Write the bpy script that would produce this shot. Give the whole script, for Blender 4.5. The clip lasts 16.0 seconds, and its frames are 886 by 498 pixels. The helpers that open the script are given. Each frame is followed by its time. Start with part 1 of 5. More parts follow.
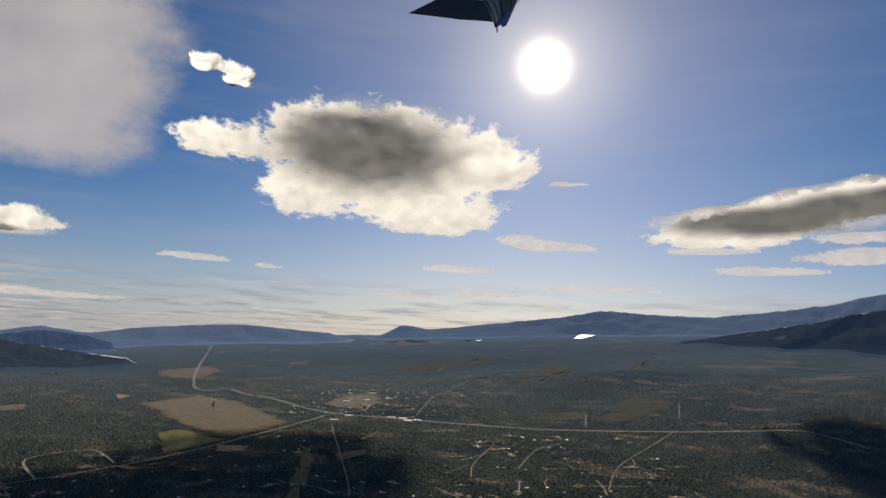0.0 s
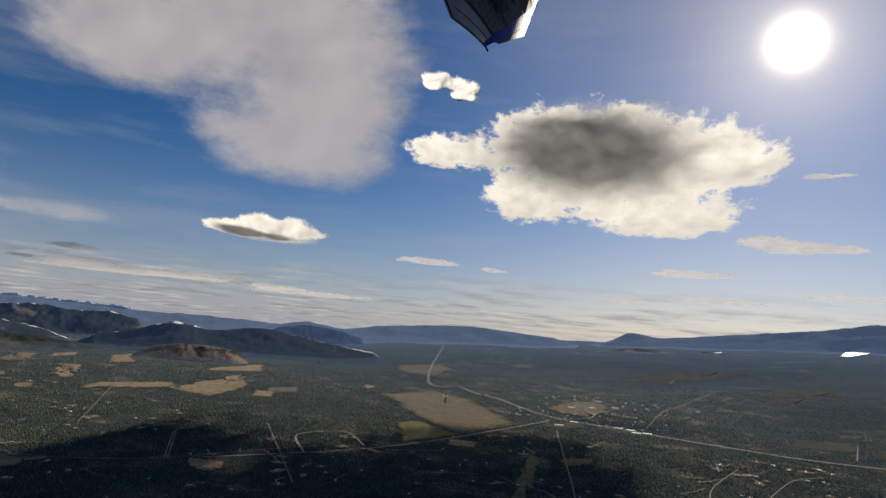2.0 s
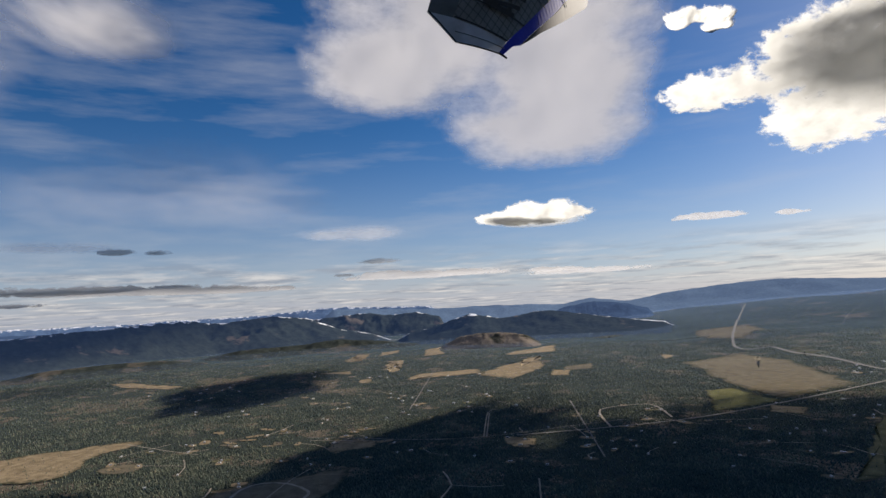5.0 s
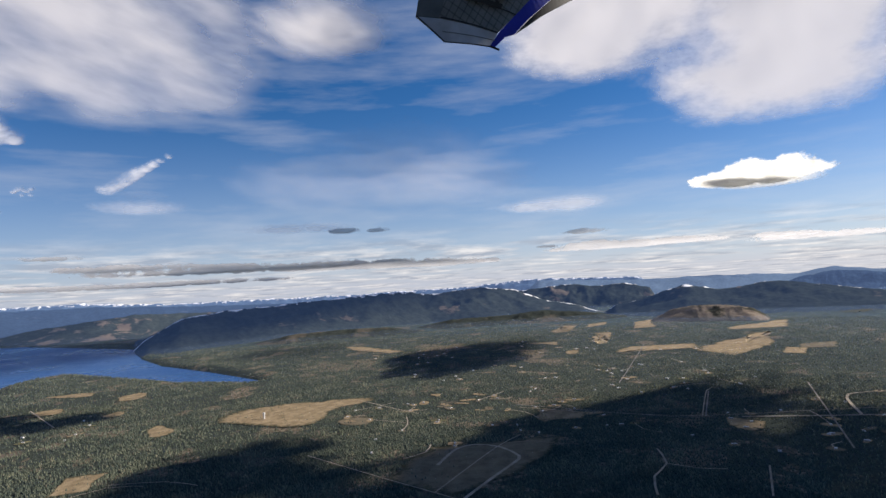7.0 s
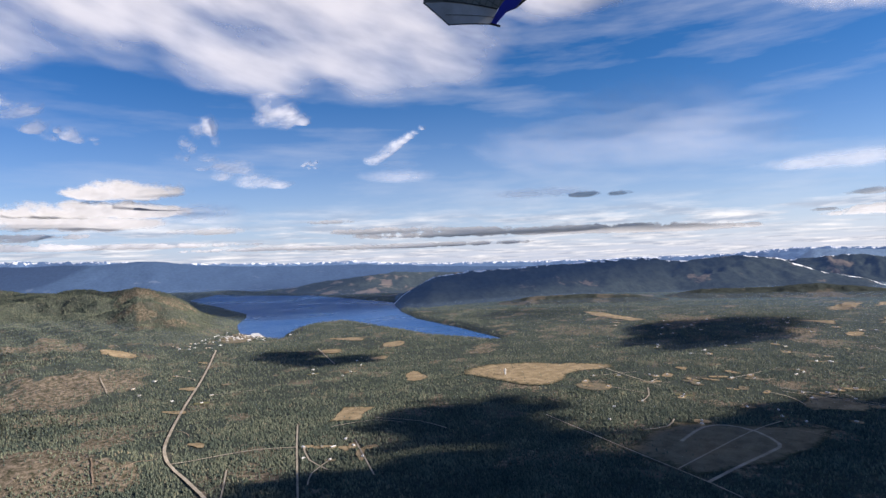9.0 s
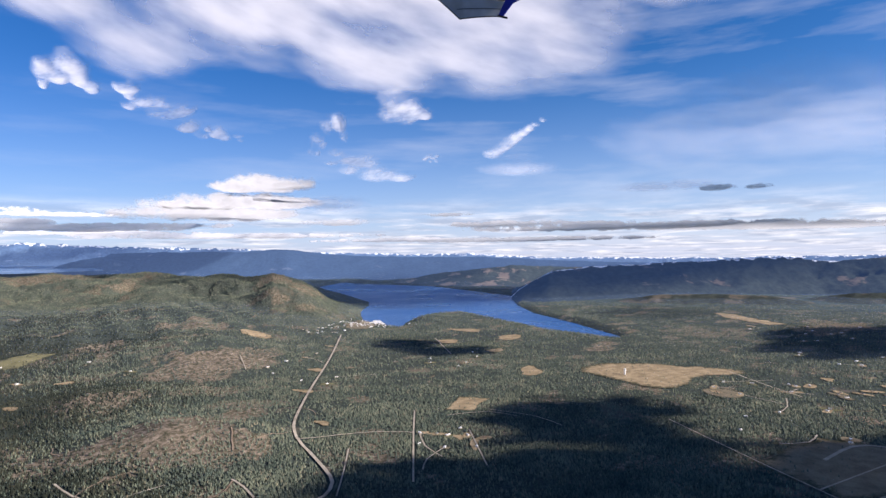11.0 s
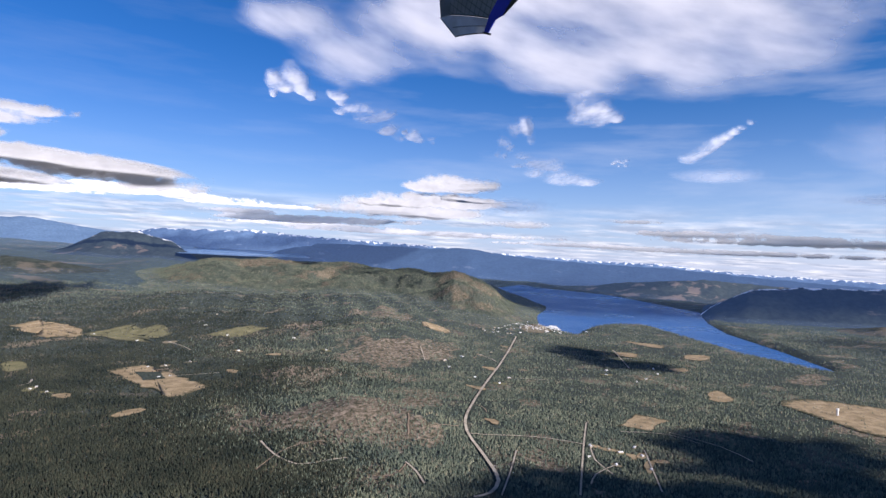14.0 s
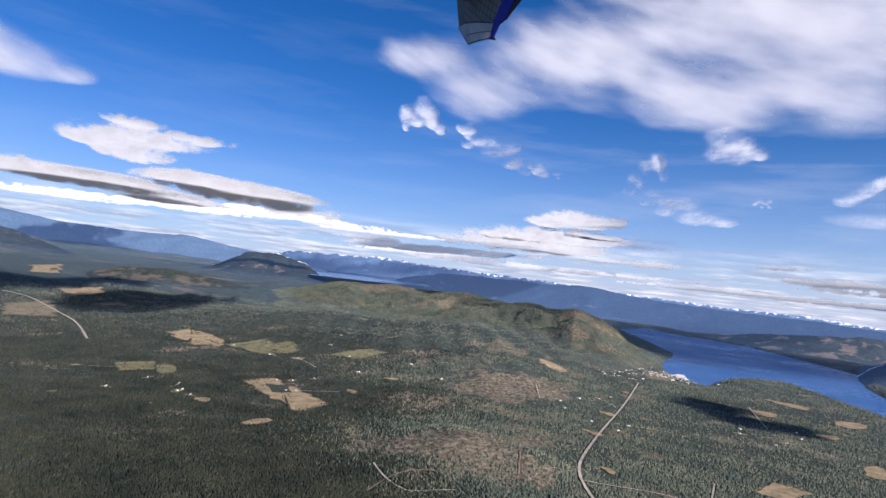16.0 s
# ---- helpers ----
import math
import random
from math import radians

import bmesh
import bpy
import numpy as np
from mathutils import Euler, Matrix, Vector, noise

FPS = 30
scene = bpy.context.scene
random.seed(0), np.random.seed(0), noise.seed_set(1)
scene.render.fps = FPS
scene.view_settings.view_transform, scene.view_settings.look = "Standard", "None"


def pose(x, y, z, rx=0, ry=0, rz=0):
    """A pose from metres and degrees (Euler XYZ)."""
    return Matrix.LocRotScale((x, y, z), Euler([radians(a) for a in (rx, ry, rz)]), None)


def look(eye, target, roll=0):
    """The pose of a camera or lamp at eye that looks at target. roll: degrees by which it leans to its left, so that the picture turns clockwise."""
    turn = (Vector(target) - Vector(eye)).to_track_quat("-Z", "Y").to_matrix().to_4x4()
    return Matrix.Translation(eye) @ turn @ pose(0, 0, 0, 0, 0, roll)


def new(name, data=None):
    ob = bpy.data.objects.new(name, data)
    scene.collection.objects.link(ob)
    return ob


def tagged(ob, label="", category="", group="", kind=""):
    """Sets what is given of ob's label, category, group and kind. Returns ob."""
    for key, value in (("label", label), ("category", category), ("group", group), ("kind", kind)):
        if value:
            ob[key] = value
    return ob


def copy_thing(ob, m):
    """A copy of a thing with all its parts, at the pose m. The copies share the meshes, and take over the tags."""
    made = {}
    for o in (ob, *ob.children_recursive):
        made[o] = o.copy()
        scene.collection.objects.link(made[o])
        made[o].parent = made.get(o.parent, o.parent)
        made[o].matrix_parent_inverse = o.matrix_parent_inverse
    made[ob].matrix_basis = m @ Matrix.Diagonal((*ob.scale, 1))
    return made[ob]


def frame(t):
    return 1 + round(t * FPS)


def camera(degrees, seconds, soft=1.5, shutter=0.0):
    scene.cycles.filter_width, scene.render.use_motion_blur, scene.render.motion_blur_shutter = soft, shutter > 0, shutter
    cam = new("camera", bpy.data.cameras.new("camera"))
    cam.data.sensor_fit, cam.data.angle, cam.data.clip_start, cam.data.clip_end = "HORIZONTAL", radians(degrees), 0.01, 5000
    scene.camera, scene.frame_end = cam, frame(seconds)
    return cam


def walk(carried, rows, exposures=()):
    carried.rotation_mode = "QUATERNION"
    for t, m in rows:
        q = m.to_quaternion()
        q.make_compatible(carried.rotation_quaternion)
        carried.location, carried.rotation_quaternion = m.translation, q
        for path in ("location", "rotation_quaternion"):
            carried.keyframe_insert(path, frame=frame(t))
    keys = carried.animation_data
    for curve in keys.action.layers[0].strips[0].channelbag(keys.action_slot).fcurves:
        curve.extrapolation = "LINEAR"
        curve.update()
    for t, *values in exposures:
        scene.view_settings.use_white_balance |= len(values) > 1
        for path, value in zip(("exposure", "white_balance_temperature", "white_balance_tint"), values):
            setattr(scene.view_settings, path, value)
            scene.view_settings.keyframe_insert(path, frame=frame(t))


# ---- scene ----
cam = camera(73.0, 16.0)
PATH = [
    (0.0, 0.329, -1.188, 100.162, 98.30, -2.74, 7.82),
    (0.5, 0.377, -1.185, 100.166, 98.24, -4.16, 12.77),
    (1.0, 0.422, -1.177, 100.170, 98.07, -5.33, 17.80),
    (1.5, 0.463, -1.166, 100.176, 97.81, -5.63, 23.14),
    (2.0, 0.503, -1.151, 100.181, 97.32, -5.01, 28.86),
    (2.5, 0.535, -1.141, 100.195, 96.44, -3.14, 34.39),
    (3.0, 0.565, -1.129, 100.210, 95.69, -0.74, 39.80),
    (3.5, 0.592, -1.111, 100.214, 95.31, 0.60, 44.55),
    (6.0, 0.681, -1.013, 100.212, 93.74, 3.81, 63.30),
    (6.5, 0.708, -0.977, 100.221, 93.11, 3.91, 68.64),
    (7.0, 0.733, -0.925, 100.220, 93.02, 3.41, 74.62),
    (7.5, 0.747, -0.868, 100.210, 92.70, 2.81, 81.21),
    (8.0, 0.756, -0.819, 100.207, 92.12, 2.70, 87.35),
    (8.5, 0.764, -0.780, 100.215, 91.16, 2.62, 92.62),
    (9.0, 0.767, -0.741, 100.222, 90.67, 2.15, 97.24),
    (11.5, 0.752, -0.638, 100.219, 90.10, 0.82, 110.59),
    (12.0, 0.752, -0.621, 100.231, 89.70, 0.60, 112.90),
    (12.5, 0.748, -0.596, 100.240, 89.26, -0.36, 115.56),
    (13.0, 0.737, -0.560, 100.247, 89.27, -1.37, 118.83),
    (13.5, 0.716, -0.524, 100.238, 89.67, -2.12, 122.23),
    (14.0, 0.697, -0.501, 100.227, 90.34, -2.66, 125.58),
    (14.5, 0.680, -0.482, 100.217, 91.13, -3.16, 128.61),
    (15.0, 0.666, -0.466, 100.212, 91.71, -3.92, 131.18),
    (15.5, 0.651, -0.449, 100.210, 92.25, -5.17, 134.00),
    (16.0, 0.630, -0.426, 100.210, 92.65, -5.94, 137.04),
]
EXPOSURES = [(0.0, -0.18, 7600, 12), (2.0, -0.25, 7500, 12), (3.5, -0.1, 7350, 12), (7.0, 0.54, 7150, 13), (9.0, 0.8, 7000, 15), (12.0, 0.93, 6600, 18), (16.0, 0.76, 6420, 18)]
walk(cam, [(t, pose(x, y, z, rx, ry, rz)) for t, x, y, z, rx, ry, rz in PATH], EXPOSURES)

# The landscape is laid out at one tenth of its true size: one unit is ten metres on the ground.

# ---- light ----
SUN_AZ, SUN_EL = 1.1, 25.4
sun_way = Vector((math.sin(radians(SUN_AZ)) * math.cos(radians(SUN_EL)), math.cos(radians(SUN_AZ)) * math.cos(radians(SUN_EL)), math.sin(radians(SUN_EL))))
world = bpy.data.worlds.new("sky")
scene.world = world
world.use_nodes = True
wt = world.node_tree
sky = wt.nodes.new("ShaderNodeTexSky")
sky.sky_type, sky.sun_disc = "NISHITA", False
sky.sun_elevation, sky.sun_rotation = radians(SUN_EL), radians(SUN_AZ)
sky.altitude, sky.air_density, sky.dust_density, sky.ozone_density = 1500, 1.0, 0.3, 3.0
way_ = wt.nodes.new("ShaderNodeTexCoord").outputs["Generated"]


def sky_math(op, a, b=0.0, c=0.0):
    n = wt.nodes.new("ShaderNodeMath")
    n.operation = op
    for socket, value in zip(n.inputs, (a, b, c)):
        if isinstance(value, (int, float)):
            socket.default_value = value
        else:
            wt.links.new(value, socket)
    return n.outputs[0]


def sky_mix(fac, a, b, kind="MIX"):
    n = wt.nodes.new("ShaderNodeMix")
    n.data_type, n.blend_type, n.clamp_factor = "RGBA", kind, True
    for socket, value in ((n.inputs["Factor"], fac), (n.inputs["A"], a), (n.inputs["B"], b)):
        if isinstance(value, float):
            socket.default_value = value
        elif isinstance(value, tuple):
            socket.default_value = (*value, 1)
        else:
            wt.links.new(value, socket)
    return n.outputs["Result"]


# deep blue above, pale moist air low down, thin ice cloud drawn out across it, and the bright air round the sun
rich = wt.nodes.new("ShaderNodeHueSaturation")
rich.inputs["Saturation"].default_value, rich.inputs["Value"].default_value = 1.27, 0.88
cool = wt.nodes.new("ShaderNodeVectorMath")
cool.operation = "MULTIPLY"
cool.inputs[1].default_value = (0.91, 0.93, 1.07)
wt.links.new(sky.outputs[0], cool.inputs[0])
wt.links.new(cool.outputs[0], rich.inputs["Color"])
split = wt.nodes.new("ShaderNodeSeparateXYZ")
wt.links.new(way_, split.inputs[0])
up = split.outputs["Z"]
low_air = sky_math("MULTIPLY", sky_math("POWER", sky_math("SUBTRACT", 1.0, sky_math("MINIMUM", sky_math("MULTIPLY", sky_math("MAXIMUM", up, 0.0), 3.2), 1.0)), 2.2), 0.7)
stretch = wt.nodes.new("ShaderNodeMapping")
stretch.inputs["Scale"].default_value = (1.6, 1.6, 11.0)
stretch.inputs["Rotation"].default_value = (0.06, 0.05, 0)
wt.links.new(way_, stretch.inputs["Vector"])
veil = wt.nodes.new("ShaderNodeTexNoise")
veil.inputs["Scale"].default_value, veil.inputs["Detail"].default_value, veil.inputs["Roughness"].default_value = 2.2, 8, 0.58
wt.links.new(stretch.outputs[0], veil.inputs["Vector"])
thin = sky_math("MULTIPLY", sky_math("MAXIMUM", sky_math("SUBTRACT", veil.outputs["Fac"], 0.48), 0.0), 0.95)
icy = wt.nodes.new("ShaderNodeVectorMath")
icy.operation = "DOT_PRODUCT"
wt.links.new(way_, icy.inputs[0])
icy.inputs[1].default_value = (-0.98, 0.17, 0.1)
thin = sky_math("MULTIPLY", thin, sky_math("MAXIMUM", sky_math("MULTIPLY_ADD", icy.outputs["Value"], 1.3, -0.25), 0.25))
dot = wt.nodes.new("ShaderNodeVectorMath")
dot.operation = "DOT_PRODUCT"
wt.links.new(way_, dot.inputs[0])
dot.inputs[1].default_value = sun_way
near_sun = sky_math("MAXIMUM", dot.outputs["Value"], 0.0)
glow = sky_math("ADD", sky_math("MULTIPLY", sky_math("POWER", near_sun, 2400.0), 40.0), sky_math("ADD", sky_math("MULTIPLY", sky_math("POWER", near_sun, 160.0), 5.0), sky_math("MULTIPLY", sky_math("POWER", near_sun, 12.0), 2.6)))
hue = sky_mix(low_air, rich.outputs[0], sky_mix(sky_math("POWER", near_sun, 9.0), (4.2, 5.1, 7.2), (16.0, 14.2, 11.8)))
# the clear sky is deepest away from the sun
far_side = sky_math("MAXIMUM", sky_math("MULTIPLY", dot.outputs["Value"], -1.0), 0.0)
hue = sky_mix(sky_math("MULTIPLY", far_side, 0.55), hue, sky_mix(1.0, hue, (0.42, 0.56, 0.72), "MULTIPLY"))
hue = sky_mix(thin, hue, (6.2, 6.7, 7.6))
# broken flat cloud layers, closing up towards the horizon
near_z = sky_math("MAXIMUM", sky_math("ADD", up, 0.05), 0.012)
deck = wt.nodes.new("ShaderNodeCombineXYZ")
wt.links.new(sky_math("DIVIDE", split.outputs["X"], near_z), deck.inputs[0])
wt.links.new(sky_math("DIVIDE", split.outputs["Y"], near_z), deck.inputs[1])


def deck_noise(scale, detail, rough):
    n = wt.nodes.new("ShaderNodeTexNoise")
    n.inputs["Scale"].default_value, n.inputs["Detail"].default_value, n.inputs["Roughness"].default_value = scale, detail, rough
    wt.links.new(deck.outputs[0], n.inputs["Vector"])
    return n.outputs["Fac"]


cover = sky_math("MULTIPLY", sky_math("MINIMUM", sky_math("MAXIMUM", sky_math("MULTIPLY", sky_math("SUBTRACT", deck_noise(0.5, 9, 0.6), 0.44), 7.0), 0.0), 1.0),
                 sky_math("MINIMUM", sky_math("MAXIMUM", sky_math("SUBTRACT", 2.0, sky_math("MULTIPLY", up, 22.0)), 0.0), 1.0))
shade = sky_mix(sky_math("MINIMUM", sky_math("MAXIMUM", sky_math("MULTIPLY", sky_math("SUBTRACT", deck_noise(1.1, 8, 0.62), 0.42), 5.0), 0.0), 1.0), (3.2, 3.7, 4.7), (8.8, 8.9, 9.1))
hue = sky_mix(sky_math("MULTIPLY", cover, 0.68), hue, shade)
bright = wt.nodes.new("ShaderNodeVectorMath")
bright.operation = "MULTIPLY_ADD"
wt.links.new(glow, bright.inputs[0])
bright.inputs[1].default_value = (1.0, 0.93, 0.8)
wt.links.new(hue, bright.inputs[2])
wt.links.new(bright.outputs[0], wt.nodes["Background"].inputs[0])
wt.nodes["Background"].inputs[1].default_value = 0.078
sun = new("sun", bpy.data.lights.new("sun", "SUN"))
sun.data.energy, sun.data.angle, sun.data.color = 5.0, radians(0.5), (1.0, 0.95, 0.87)
sun.matrix_world = look(sun_way * 400 + Vector((0, 0, 300)), (0, 0, 300))


# ---- materials ----
def material(name):
    m = bpy.data.materials.new(name)
    m.use_nodes = True
    nt = m.node_tree
    return m, nt, nt.nodes["Principled BSDF"]


def node(nt, kind, **values):
    n = nt.nodes.new(kind)
    for key, value in values.items():
        n.inputs[key].default_value = value
    return n


def grain(nt, scale, detail=6.0, rough=0.6, vector=None):
    n = node(nt, "ShaderNodeTexNoise", Scale=scale, Detail=detail, Roughness=rough)
    if vector is None:
        vector = nt.nodes.new("ShaderNodeNewGeometry").outputs["Position"]
    nt.links.new(vector, n.inputs["Vector"])
    return n.outputs["Fac"]


def ramp(nt, fac, *stops):
    r = nt.nodes.new("ShaderNodeValToRGB")
    while len(r.color_ramp.elements) < len(stops):
        r.color_ramp.elements.new(0.5)
    for e, (p, c) in zip(r.color_ramp.elements, stops):
        e.position, e.color = p, (*c, 1)
    nt.links.new(fac, r.inputs["Fac"])
    return r.outputs["Color"]


def mix(nt, fac, a, b, kind="MIX"):
    n = nt.nodes.new("ShaderNodeMix")
    n.data_type, n.blend_type = "RGBA", kind
    for socket, value in ((n.inputs["Factor"], fac), (n.inputs["A"], a), (n.inputs["B"], b)):
        if isinstance(value, (int, float)):
            socket.default_value = value
        elif isinstance(value, tuple):
            socket.default_value = (*value, 1)
        else:
            nt.links.new(value, socket)
    return n.outputs["Result"]


def bump(nt, bsdf, fac, distance, strength=1.0):
    b = node(nt, "ShaderNodeBump", Strength=strength, Distance=distance)
    nt.links.new(fac, b.inputs["Height"])
    nt.links.new(b.outputs["Normal"], bsdf.inputs["Normal"])


def land(name, dark, mid, bare, bare_share=0.62, scale=0.02, relief=1.2, tooth=0.5, patchy=False):
    """Wooded land: crowns as fine relief, two greens, and bare ground where the woods are cut."""
    m, nt, p = material(name)
    fine, broad, wide = grain(nt, tooth, 4, 0.7), grain(nt, scale, 8, 0.6), grain(nt, scale * 0.22, 5, 0.55)
    greens = ramp(nt, fine, (0.35, dark), (0.68, mid))
    lone = ramp(nt, broad, (bare_share, (0, 0, 0)), (bare_share + 0.05, (1, 1, 1)))
    where = ramp(nt, wide, (0.48, (0, 0, 0)), (0.6, (1, 1, 1)))
    share = mix(nt, 1.0, lone, where, "MULTIPLY")
    brown = mix(nt, fine, bare, tuple(c * 0.55 for c in bare))
    ground_colour = mix(nt, share, greens, brown)
    if patchy:
        # burnt or rocky ground with brush, its rim eaten away by the woods
        at = nt.nodes.new("ShaderNodeAttribute")
        at.attribute_name = "scrub"
        rim = ramp(nt, mix(nt, 0.5, at.outputs["Color"], grain(nt, 0.16, 6, 0.65), "ADD"), (0.5, (0, 0, 0)), (0.66, (1, 1, 1)))
        stone = ramp(nt, grain(nt, 0.3, 7, 0.7), (0.38, (0.045, 0.048, 0.03)), (0.5, (0.14, 0.115, 0.085)), (0.64, (0.27, 0.22, 0.17)))
        ground_colour = mix(nt, rim, ground_colour, stone)
    nt.links.new(ground_colour, p.inputs["Base Color"])
    p.inputs["Roughness"].default_value = 0.9
    p.inputs["Specular IOR Level"].default_value = 0.0
    bump(nt, p, fine, relief)
    return m


def soil(name, a, b, c, scale=0.12, rough=0.95, tooth=1.2, relief=0.15, frayed=False, gloss=0.0):
    m, nt, p = material(name)
    fine, broad = grain(nt, tooth, 6, 0.65), grain(nt, scale, 6, 0.6)
    two = ramp(nt, broad, (0.36, tuple(0.72 * x for x in a)), (0.5, b), (0.64, tuple(1.12 * x for x in c)))
    colour = mix(nt, 0.5, two, ramp(nt, fine, (0.3, tuple(x * 0.6 for x in b)), (0.7, tuple(min(1, x * 1.35) for x in b))))
    if frayed:
        # brush creeping in from the rim
        at = nt.nodes.new("ShaderNodeAttribute")
        at.attribute_name = "inner"
        rim = ramp(nt, mix(nt, 1.0, at.outputs["Color"], mix(nt, 0.5, (0, 0, 0), grain(nt, 0.22, 6, 0.65)), "ADD"), (0.26, (1, 1, 1)), (0.38, (0, 0, 0)))
        colour = mix(nt, rim, colour, ramp(nt, fine, (0.35, (0.035, 0.04, 0.025)), (0.7, (0.11, 0.1, 0.066))))
    nt.links.new(colour, p.inputs["Base Color"])
    p.inputs["Roughness"].default_value = rough
    p.inputs["Specular IOR Level"].default_value = gloss
    bump(nt, p, fine, relief)
    return m


def water(name, colour, chop):
    m, nt, p = material(name)
    p.inputs["Base Color"].default_value = (*colour, 1)
    p.inputs["Roughness"].default_value = 0.12
    p.inputs["IOR"].default_value = 1.33
    p.inputs["Specular IOR Level"].default_value = 0.09
    patch_ = grain(nt, 0.006, 4, 0.5)
    r = ramp(nt, patch_, (0.4, (0.25, 0.25, 0.25)), (0.65, (0.4, 0.4, 0.4)))
    nt.links.new(r, p.inputs["Roughness"])
    bump(nt, p, grain(nt, 0.8, 4, 0.6), chop)
    return m


FOREST = land("conifer forest floor", (0.028, 0.037, 0.032), (0.076, 0.088, 0.072), (0.2, 0.16, 0.125), 0.56, 0.03, 0.5, 0.6, True)
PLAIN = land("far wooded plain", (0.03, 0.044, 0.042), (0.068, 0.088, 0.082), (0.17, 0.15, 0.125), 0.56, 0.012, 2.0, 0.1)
HILL = land("sunlit wooded hill", (0.045, 0.055, 0.046), (0.105, 0.116, 0.1), (0.24, 0.185, 0.13), 0.54, 0.022, 1.6, 0.3, True)


def conifers(name, k=1.0):
    m, nt, p = material(name)
    r = nt.nodes.new("ShaderNodeNewGeometry").outputs["Random Per Island"]
    tone = ramp(nt, r, (0.0, (0.07 * k, 0.09 * k, 0.078 * k)), (0.55, (0.108 * k, 0.13 * k, 0.108 * k)), (0.9, (0.14 * k, 0.157 * k, 0.126 * k)), (1.0, (0.18 * k, 0.163 * k, 0.13 * k)))
    nt.links.new(mix(nt, 1.0, tone, ramp(nt, grain(nt, 0.03, 7, 0.7), (0.34, (0.55, 0.62, 0.62)), (0.66, (1.4, 1.3, 1.1))), "MULTIPLY"), p.inputs["Base Color"])
    p.inputs["Roughness"].default_value = 0.85
    p.inputs["Specular IOR Level"].default_value = 0.02
    return m


# the second set is the same needle tones scaled to 0.3
CONIFER, DARK_CONIFER = conifers("conifer needles"), conifers("dark fir needles", 0.3)
STUBBLE = soil("pale dry stubble", (0.2, 0.15, 0.092), (0.28, 0.215, 0.132), (0.37, 0.29, 0.185), frayed=True)
PLOUGHED = soil("brown fallow soil", (0.13, 0.108, 0.076), (0.165, 0.14, 0.098), (0.2, 0.168, 0.12), frayed=True)
MEADOW = soil("greening hay meadow", (0.12, 0.115, 0.065), (0.155, 0.145, 0.08), (0.2, 0.18, 0.1), frayed=True)
# cloud shade over the northern fields is put into this darker soil colour
DULL = soil("pasture darkened for shade", (0.04, 0.042, 0.03), (0.07, 0.069, 0.046), (0.1, 0.095, 0.062), 0.05, frayed=True)
GREEN = soil("fresh green pasture", (0.125, 0.125, 0.06), (0.155, 0.152, 0.072), (0.185, 0.175, 0.085), frayed=True)
GRAVEL = soil("pale gravel road", (0.27, 0.23, 0.18), (0.34, 0.3, 0.24), (0.42, 0.37, 0.3))
TRACK = soil("tan dirt track", (0.2, 0.15, 0.105), (0.25, 0.19, 0.14), (0.3, 0.24, 0.18))
ASPHALT = soil("worn grey asphalt", (0.14, 0.13, 0.115), (0.19, 0.175, 0.155), (0.26, 0.24, 0.21), gloss=0.2)
LAKE = water("deep blue lake water", (0.022, 0.09, 0.26), 0.25)
# paler base colour stands in for sky reflection and haze on far water
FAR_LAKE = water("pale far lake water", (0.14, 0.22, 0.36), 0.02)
GLINT = water("sun-glittering lake water", (0.1, 0.14, 0.2), 0.3)
GLINT.node_tree.nodes["Principled BSDF"].inputs["Specular IOR Level"].default_value = 0.5


# ---- the ground ----
def smooth(a, b, x):
    t = np.clip((x - a) / (b - a), 0, 1)
    return t * t * (3 - 2 * t)


RISE_AZ = [-180, -120, -60, -28, -16, -4, 12, 27, 40, 52, 70, 88, 106, 125, 150, 174, 180]
RISE = [1.6, 2.2, 3.0, 3.2, 2.9, 2.2, 1.1, 0.3, -0.4, -0.7, -0.6, -0.7, -0.3, 0.2, 0.8, 1.5, 1.6]
KNOLLS = [(-455, -400, 75, 13), (-258, -245, 40, 10), (-265, -200, 24, 6), (-315, -345, 42, 8), (-520, -560, 120, 12), (-620, -470, 110, 10), (-700, -640, 170, 20), (-400, -560, 90, 7), (-480, -760, 150, 14), (-860, -330, 70, 5)]
LAKE_Z = -7.0
SHORE = [(-1200, -575), (-1120, -538), (-980, -490), (-859, -422), (-816, -383), (-779, -326), (-844, -344), (-975, -344), (-1008, -303), (-924, -223), (-789, -117), (-735, -30), (-765, -28), (-889, -95), (-1025, -180), (-1174, -240), (-1400, -290), (-1790, -640), (-1900, -936), (-1990, -1060), (-1700, -1000)]


def inside(x, y, pts):
    """Which of the points lie inside a polygon."""
    hit = np.zeros(np.shape(x), bool)
    for (ax, ay), (bx, by) in zip(pts, pts[1:] + pts[:1]):
        if ay != by:
            hit ^= ((ay > y) != (by > y)) & (x < (bx - ax) * (y - ay) / (by - ay) + ax)
    return hit


def off_line(x, y, pts, closed=False):
    """How far the points lie from a line."""
    far = np.full(np.shape(x), 1e9)
    for (ax, ay), (bx, by) in zip(pts, pts[1:] + pts[:1] if closed else pts[1:]):
        dx, dy = bx - ax, by - ay
        k = np.clip(((x - ax) * dx + (y - ay) * dy) / (dx * dx + dy * dy + 1e-9), 0, 1)
        far = np.minimum(far, np.hypot(x - ax - k * dx, y - ay - k * dy))
    return far


